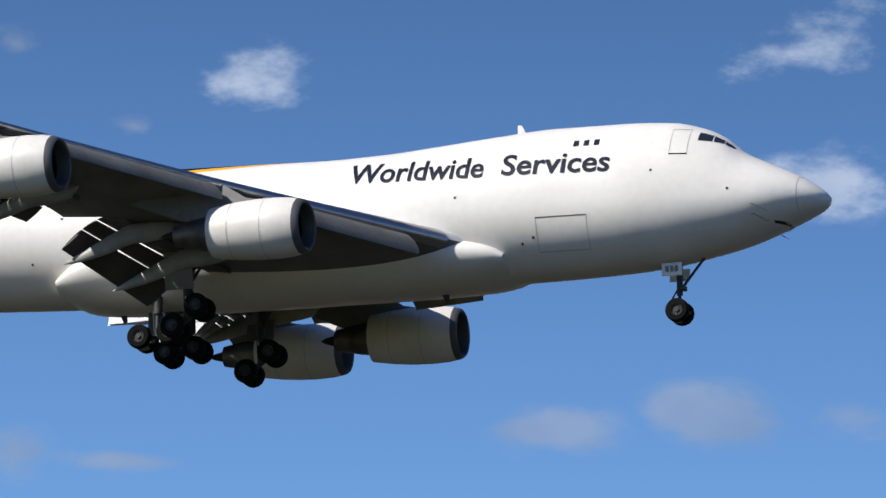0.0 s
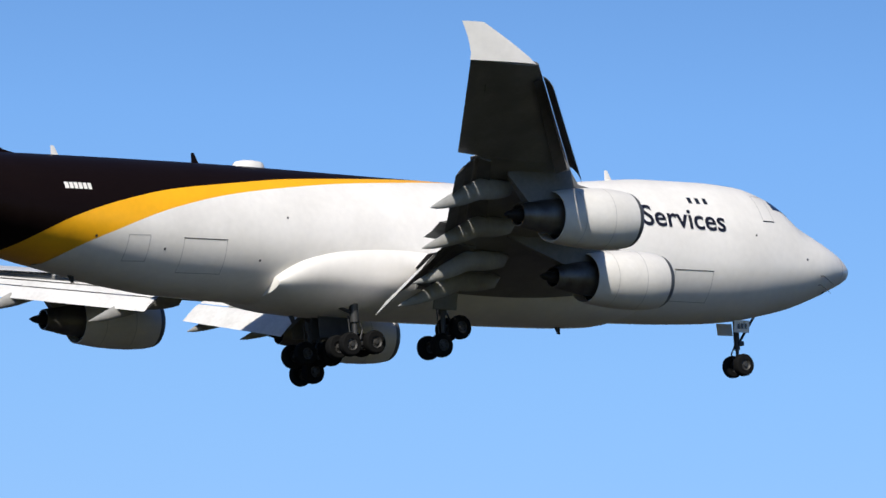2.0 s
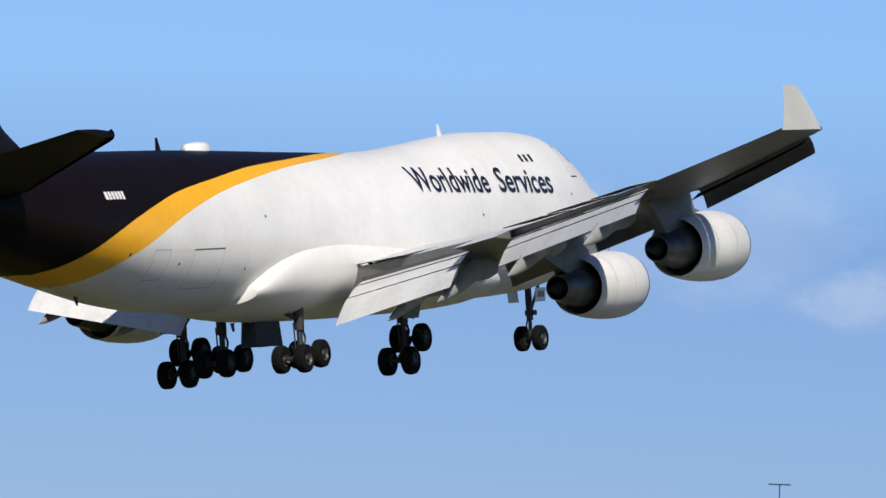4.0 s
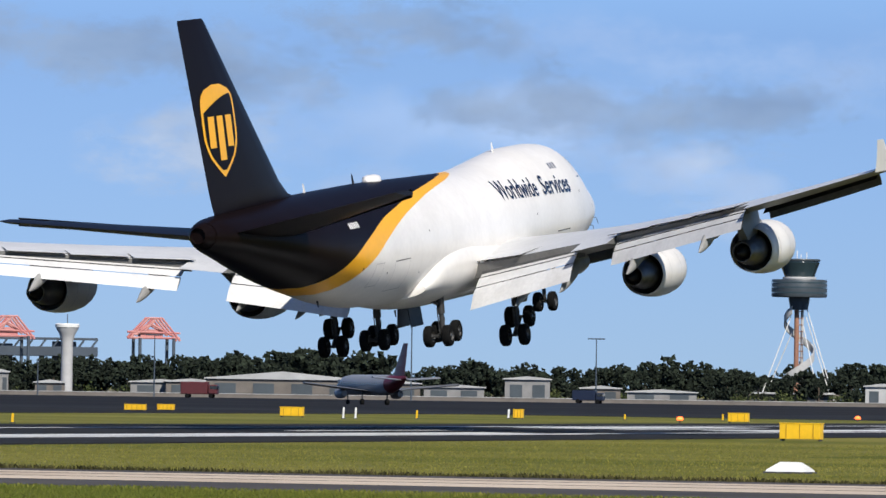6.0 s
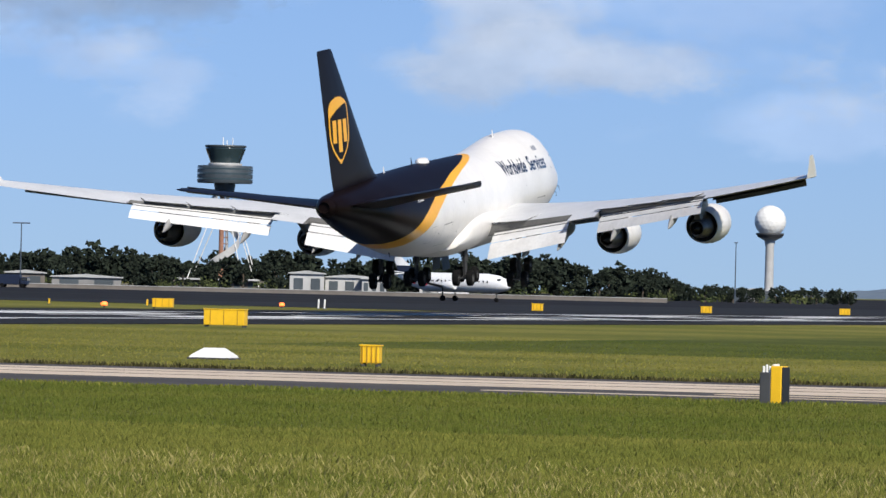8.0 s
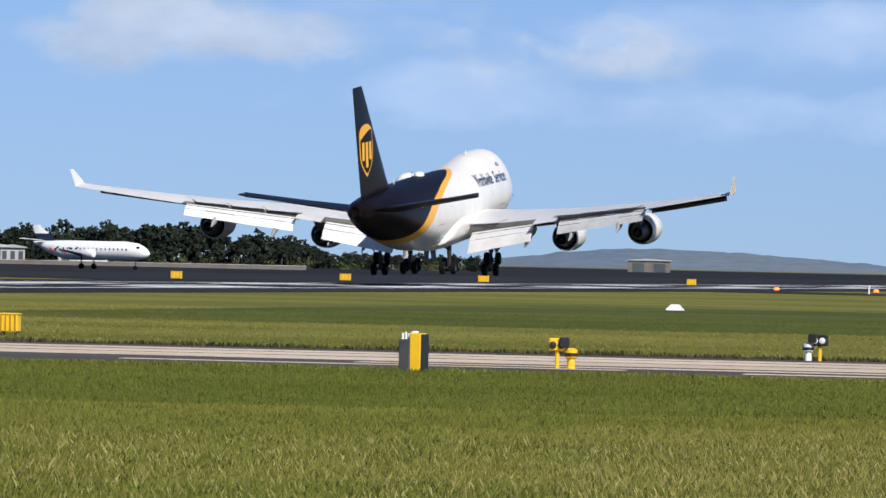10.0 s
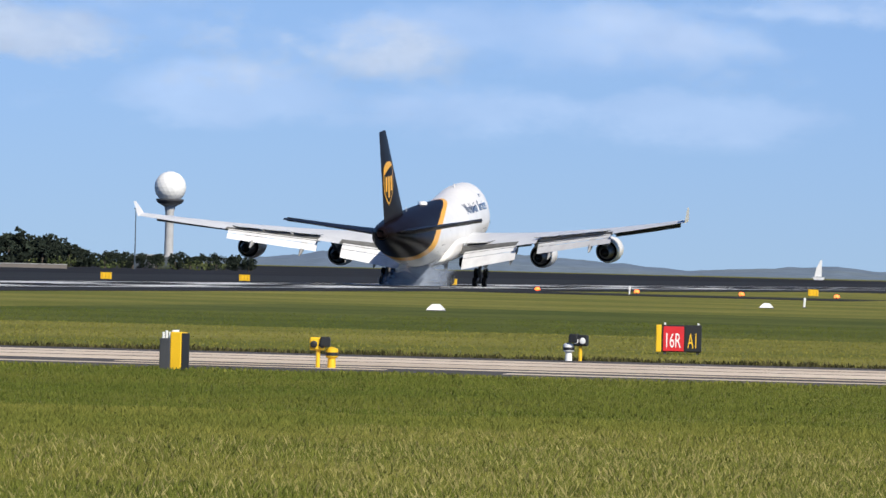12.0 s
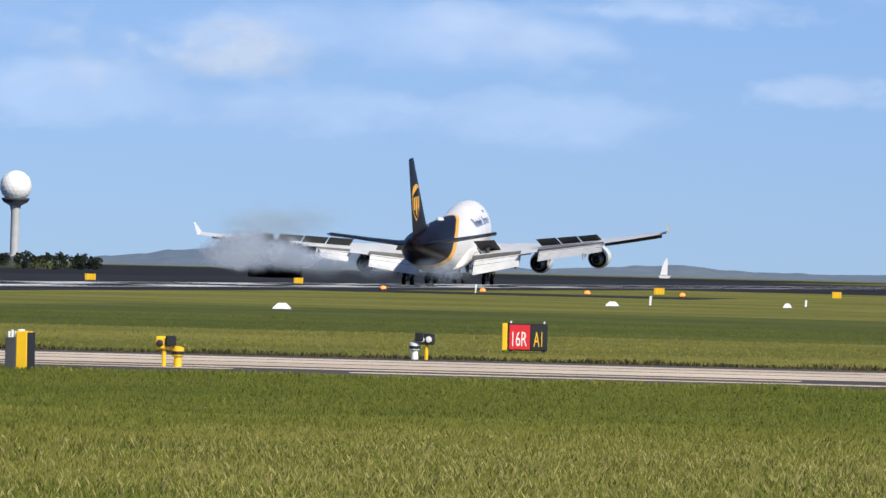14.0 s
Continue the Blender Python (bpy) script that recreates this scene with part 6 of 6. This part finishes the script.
# ---- sky: far clouds ----
def soft_material(name, color, strength, density, scale, emit=True, gain=4.2, low=0.3, high=1.05):
    m = bpy.data.materials.new(name)
    m.use_nodes = True
    nt = m.node_tree
    nt.nodes.clear()
    N = nt.nodes.new
    tc, info, out = N("ShaderNodeTexCoord"), N("ShaderNodeObjectInfo"), N("ShaderNodeOutputMaterial")
    sub, ln, inv = N("ShaderNodeVectorMath"), N("ShaderNodeVectorMath"), N("ShaderNodeMapRange")
    sub.operation, ln.operation = "MULTIPLY_ADD", "LENGTH"
    sub.inputs[1].default_value, sub.inputs[2].default_value = (2, 0, 2), (-1, 0, -1)
    nt.links.new(tc.outputs["Generated"], sub.inputs[0])
    nt.links.new(sub.outputs["Vector"], ln.inputs[0])
    inv.inputs["From Min"].default_value, inv.inputs["From Max"].default_value = 0.0, 1.0
    inv.inputs["To Min"].default_value, inv.inputs["To Max"].default_value = 1.0, 0.0
    nt.links.new(ln.outputs["Value"], inv.inputs["Value"])
    off, add = N("ShaderNodeMath"), N("ShaderNodeVectorMath")
    add.operation = "MULTIPLY_ADD"
    add.inputs[1].default_value = (0.55, 1, 1)
    off.operation = "MULTIPLY"
    off.inputs[1].default_value = 5000.0
    nt.links.new(info.outputs["Random"], off.inputs[0])
    nt.links.new(tc.outputs["Object"], add.inputs[0])
    nt.links.new(off.outputs["Value"], add.inputs[2])
    nz, nz2 = N("ShaderNodeTexNoise"), N("ShaderNodeTexNoise")
    nz.inputs["Scale"].default_value, nz.inputs["Detail"].default_value, nz.inputs["Roughness"].default_value = scale, 9.0, 0.6
    nz2.inputs["Scale"].default_value, nz2.inputs["Detail"].default_value = scale * 1.7, 7.0
    nt.links.new(add.outputs["Vector"], nz.inputs["Vector"])
    nt.links.new(add.outputs["Vector"], nz2.inputs["Vector"])
    s = N("ShaderNodeMath")
    s.operation = "MULTIPLY_ADD"
    s.inputs[1].default_value, s.inputs[2].default_value = gain, -gain / 2
    nt.links.new(nz.outputs["Fac"], s.inputs[0])
    t = N("ShaderNodeMath")
    t.operation = "ADD"
    nt.links.new(s.outputs["Value"], t.inputs[0])
    nt.links.new(inv.outputs["Result"], t.inputs[1])
    sm = N("ShaderNodeMapRange")
    sm.interpolation_type = "SMOOTHSTEP"
    sm.inputs["From Min"].default_value, sm.inputs["From Max"].default_value = low, high
    sm.inputs["To Max"].default_value = density
    nt.links.new(t.outputs["Value"], sm.inputs["Value"])
    edge = N("ShaderNodeMath")
    edge.operation = "MULTIPLY"
    em = N("ShaderNodeMapRange")
    em.inputs["From Min"].default_value, em.inputs["From Max"].default_value = 0.0, 0.3
    nt.links.new(inv.outputs["Result"], em.inputs["Value"])
    nt.links.new(sm.outputs["Result"], edge.inputs[0])
    nt.links.new(em.outputs["Result"], edge.inputs[1])
    tr, mix = N("ShaderNodeBsdfTransparent"), N("ShaderNodeMixShader")
    sh = N("ShaderNodeEmission" if emit else "ShaderNodeBsdfDiffuse")
    cm = N("ShaderNodeMix")
    cm.data_type = "RGBA"
    cm.inputs["A"].default_value, cm.inputs["B"].default_value = (color[0] * 0.72, color[1] * 0.76, color[2] * 0.82, 1), (*color, 1)
    body = N("ShaderNodeMapRange")
    body.inputs["From Min"].default_value, body.inputs["From Max"].default_value = 0.36, 0.64
    nt.links.new(nz2.outputs["Fac"], body.inputs["Value"])
    nt.links.new(body.outputs["Result"], cm.inputs["Factor"])
    nt.links.new(cm.outputs["Result"], sh.inputs["Color"])
    if emit:
        sh.inputs["Strength"].default_value = strength
    nt.links.new(edge.outputs["Value"], mix.inputs["Fac"])
    nt.links.new(tr.outputs["BSDF"], mix.inputs[1])
    nt.links.new(sh.outputs[0], mix.inputs[2])
    nt.links.new(mix.outputs["Shader"], out.inputs["Surface"])
    return m


CLOUD_BRIGHT = soft_material("cloud_bright", (0.60, 0.68, 0.82), 0.95, 0.74, 0.012)
CLOUD_SOFT = soft_material("cloud_soft", (0.60, 0.72, 0.94), 0.95, 0.5, 0.011)
CLOUD_DIM = soft_material("cloud_dim", (0.40, 0.46, 0.58), 0.85, 0.5, 0.010)
CLOUD_GREY = soft_material("cloud_grey", (0.33, 0.44, 0.63), 0.9, 0.75, 0.014)
CLOUD_VEIL = soft_material("cloud_veil", (0.57, 0.70, 0.95), 1.0, 0.36, 0.009)


def soft_sheet(name, w, h, bulge, mat, at, label, category, n=10):
    """A shallow dished sheet, upright, facing local -y."""
    bm = B()
    loft(bm, [[((u - 0.5) * w, bulge * ((2 * u - 1) ** 2 + (2 * v - 1) ** 2) / 2, (v - 0.5) * h) for u in np.linspace(0, 1, n)] for v in np.linspace(0, 1, n)], closed=False, caps=False)
    ob = part(name, bm, mat)
    ob.matrix_basis = at
    ob.visible_shadow = False
    return tagged(ob, label, category, kind="structure" if name == "cloud" else "")


def cloud(az, el, w, h, bright):
    d = 4300.0 + 500 * random.random()
    k = d * math.pi / 180
    m = Matrix.Translation(bearing(az, el, d)) @ Matrix.Rotation(radians(-az), 4, "Z") @ Matrix.Rotation(radians(el), 4, "X")
    w, h = w * 1.35, h * 1.1
    soft_sheet("cloud", w * k, h * k, 20.0, CLOUD_VEIL if bright > 1.5 else CLOUD_GREY if bright < 0.48 else CLOUD_DIM if bright < 0.68 else CLOUD_SOFT if bright < 0.84 else CLOUD_BRIGHT, m, "soft white and grey cumulus cloud far away", "cloud")


cloud(-111.34, 11.43, 1.40, 0.77, 1)
cloud(-106.58, 11.87, 1.75, 1.08, 0.85)
cloud(-106.26, 10.82, 1.29, 0.89, 1)
cloud(-112.15, 11.01, 0.53, 0.32, 0.5)
cloud(-113.18, 11.63, 0.47, 0.38, 0.6)
cloud(-108.58, 8.66, 1.05, 0.58, 0.55)
cloud(-107.31, 8.75, 1.17, 0.77, 0.6)
cloud(-106.14, 8.83, 1.29, 0.70, 0.55)
cloud(-113.02, 8.33, 0.70, 0.77, 0.5)
cloud(-112.13, 8.29, 0.93, 0.23, 0.5)
cloud(-97.49, 11.74, 2.77, 0.86, 0.75)
cloud(-94.12, 11.88, 5.28, 1.43, 0.9)
cloud(-96.99, 10.88, 2.38, 0.72, 0.85)
cloud(-94.55, 10.98, 3.30, 0.65, 0.9)
cloud(-92.46, 11.34, 1.98, 0.93, 0.75)
cloud(-94.97, 8.56, 1.12, 0.57, 0.8)
cloud(-98.59, 8.88, 1.65, 0.65, 0.5)
cloud(-97.14, 8.94, 2.64, 0.65, 0.5)
cloud(-83.47, 10.79, 3.30, 1.65, 0.9)
cloud(-81.92, 10.67, 3.63, 1.22, 0.95)
cloud(-84.81, 10.49, 0.92, 0.50, 0.8)
cloud(-78.54, 10.33, 2.11, 0.78, 1)
cloud(-78.3, 9.1, 1.33, 0.36, 0.8)
cloud(-81.45, 8.19, 1.46, 0.78, 0.75)
cloud(-78.83, 8.22, 1.33, 0.36, 0.8)
cloud(-79.51, 8.86, 0.86, 0.43, 0.5)
cloud(-70.05, 9.65, 1.72, 0.65, 0.85)
cloud(-70.47, 9.8, 0.99, 0.36, 0.7)
cloud(-67.45, 9.98, 1.12, 0.74, 0.7)
cloud(-70.29, 7.33, 1.46, 0.36, 0.75)
cloud(-47.23, 6.55, 1.37, 0.37, 0.7)
cloud(-46.04, 4.68, 1.68, 0.32, 0.65)
cloud(-46.08, 4.37, 1.02, 0.32, 0.6)
cloud(-45.93, 4.26, 1.27, 0.16, 0.55)
cloud(-24.13, 2.57, 2.13, 0.80, 0.8)
cloud(-21.73, 2.77, 2.98, 1.17, 0.35)
cloud(-20.38, 2.46, 2.02, 0.85, 0.4)
cloud(-19.24, 2.94, 2.23, 0.80, 0.35)
cloud(-19.08, 1.51, 1.38, 0.69, 0.75)
cloud(-20.59, 1.81, 2.02, 1.06, 0.85)
cloud(-19.09, 2.86, 2.02, 0.58, 0.4)
cloud(-17.09, 2.34, 4.04, 1.01, 0.4)
cloud(-16.67, 1.88, 1.59, 0.53, 0.85)
cloud(-13.94, 2.06, 0.85, 1.01, 0.8)
cloud(-16.68, 1.76, 2.44, 0.80, 0.8)
cloud(-13.55, 2.3, 1.59, 0.96, 1)
cloud(-13.08, 1.8, 2.76, 0.80, 0.8)
cloud(-16.79, 2.22, 3.40, 0.64, 0.45)
cloud(-16.26, 1.65, 1.17, 0.96, 0.75)
cloud(-12.38, 1.7, 1.81, 0.69, 0.85)
cloud(-13.15, 1.83, 2.44, 0.96, 0.85)
cloud(-10.23, 1.72, 2.44, 0.90, 0.9)
cloud(-7.14, 1.83, 1.91, 1.17, 0.75)
cloud(-7.05, 1.89, 2.02, 0.37, 0.75)
cloud(-4.92, 1.52, 1.49, 0.48, 0.75)
cloud(-6.41, 2.13, 3.19, 0.43, 0.75)
cloud(-27, 3.1, 5.00, 1.50, 2)
cloud(-19, 2.1, 5.00, 1.00, 2)
cloud(-16, 2.7, 5.00, 1.10, 2)
cloud(-12.2, 2.45, 5.00, 1.00, 2)
cloud(-9.2, 1.95, 4.50, 0.90, 2)
cloud(-6.6, 2.4, 4.50, 0.80, 2)
cloud(-7.8, 1.3, 5.00, 0.70, 2)
cloud(-11.5, 1.35, 5.00, 0.70, 2)

# ---- tyre smoke: puffs lie under the runway until the wheels strike, then well up and drift ----
SMOKE = soft_material("tyre_smoke", (0.27, 0.305, 0.36), 1.0, 0.8, 0.2, emit=False, gain=2.6, low=0.1, high=0.85)
THIN = soft_material("spent_smoke", (0.25, 0.285, 0.34), 1.0, 0.36, 0.15, emit=False, gain=2.8, low=0.15, high=1.0)
HAZE = soft_material("thin_smoke", (0.24, 0.235, 0.21), 1.0, 0.24, 0.12, emit=False, gain=2.2, low=0.05, high=0.9)
SMOKE_ROWS = []


def puff(x, y, t0, w, h, z=None, dx=-1.2, dz=0.7, dy=2.0, mat=None, rise=0.4):
    z = h * 0.42 if z is None else z
    ob = soft_sheet("tyre_smoke", w, h, 1.5, mat or SMOKE, Matrix(), "drifting blue-grey puff of tyre smoke", "smoke")
    turn = Matrix.Rotation(radians(8.5), 4, "Z")
    rows = [(0.0, Matrix.Translation((x, y, -h)) @ turn), (t0 - 0.25, Matrix.Translation((x, y, -h)) @ turn), (t0 - 0.25 + rise, Matrix.Translation((x, y, z)) @ turn)]
    if t0 + 0.15 < 13.9:
        rows.append((14.0, Matrix.Translation((x + dx * (14 - t0), y + dy * (14 - t0), z + dz * (14 - t0))) @ turn))
    SMOKE_ROWS.append((ob, rows))


for x, y, t0, w, h in ((-129, 796, 11.95, 10, 6.5), (-133, 802, 12.1, 9, 6.0), (-131, 800, 12.0, 10, 6.5), (-134, 806, 12.05, 10, 5.5), (-128.5, 812, 12.15, 9, 5.5), (-135, 822, 12.25, 10, 5.5), (-130, 832, 12.4, 9, 5), (-136, 838, 12.5, 10, 5.5),
                       (-137, 850, 12.7, 12, 5), (-131, 858, 12.8, 10, 4), (-140, 862, 12.9, 13, 5), (-134, 874, 13.05, 12, 4.5), (-123, 890, 13.1, 7, 3.8), (-139, 884, 13.2, 13, 5),
                       (-132, 900, 13.35, 10, 4), (-122.5, 905, 13.4, 7, 3.5), (-136, 912, 13.5, 11, 4.5), (-126, 925, 13.7, 9, 3.5), (-142, 915, 13.6, 14, 5)):
    puff(x, y, t0, w, h, mat=SMOKE if t0 < 12.6 else THIN)
for x, y, t0, w, h, z in ((-131, 812, 12.7, 14, 6, 6.5), (-136, 830, 13.0, 16, 6, 6.0), (-128, 820, 13.1, 13, 5, 7.5)):
    puff(x, y, t0, w, h, z, mat=HAZE, rise=0.9)


motions()
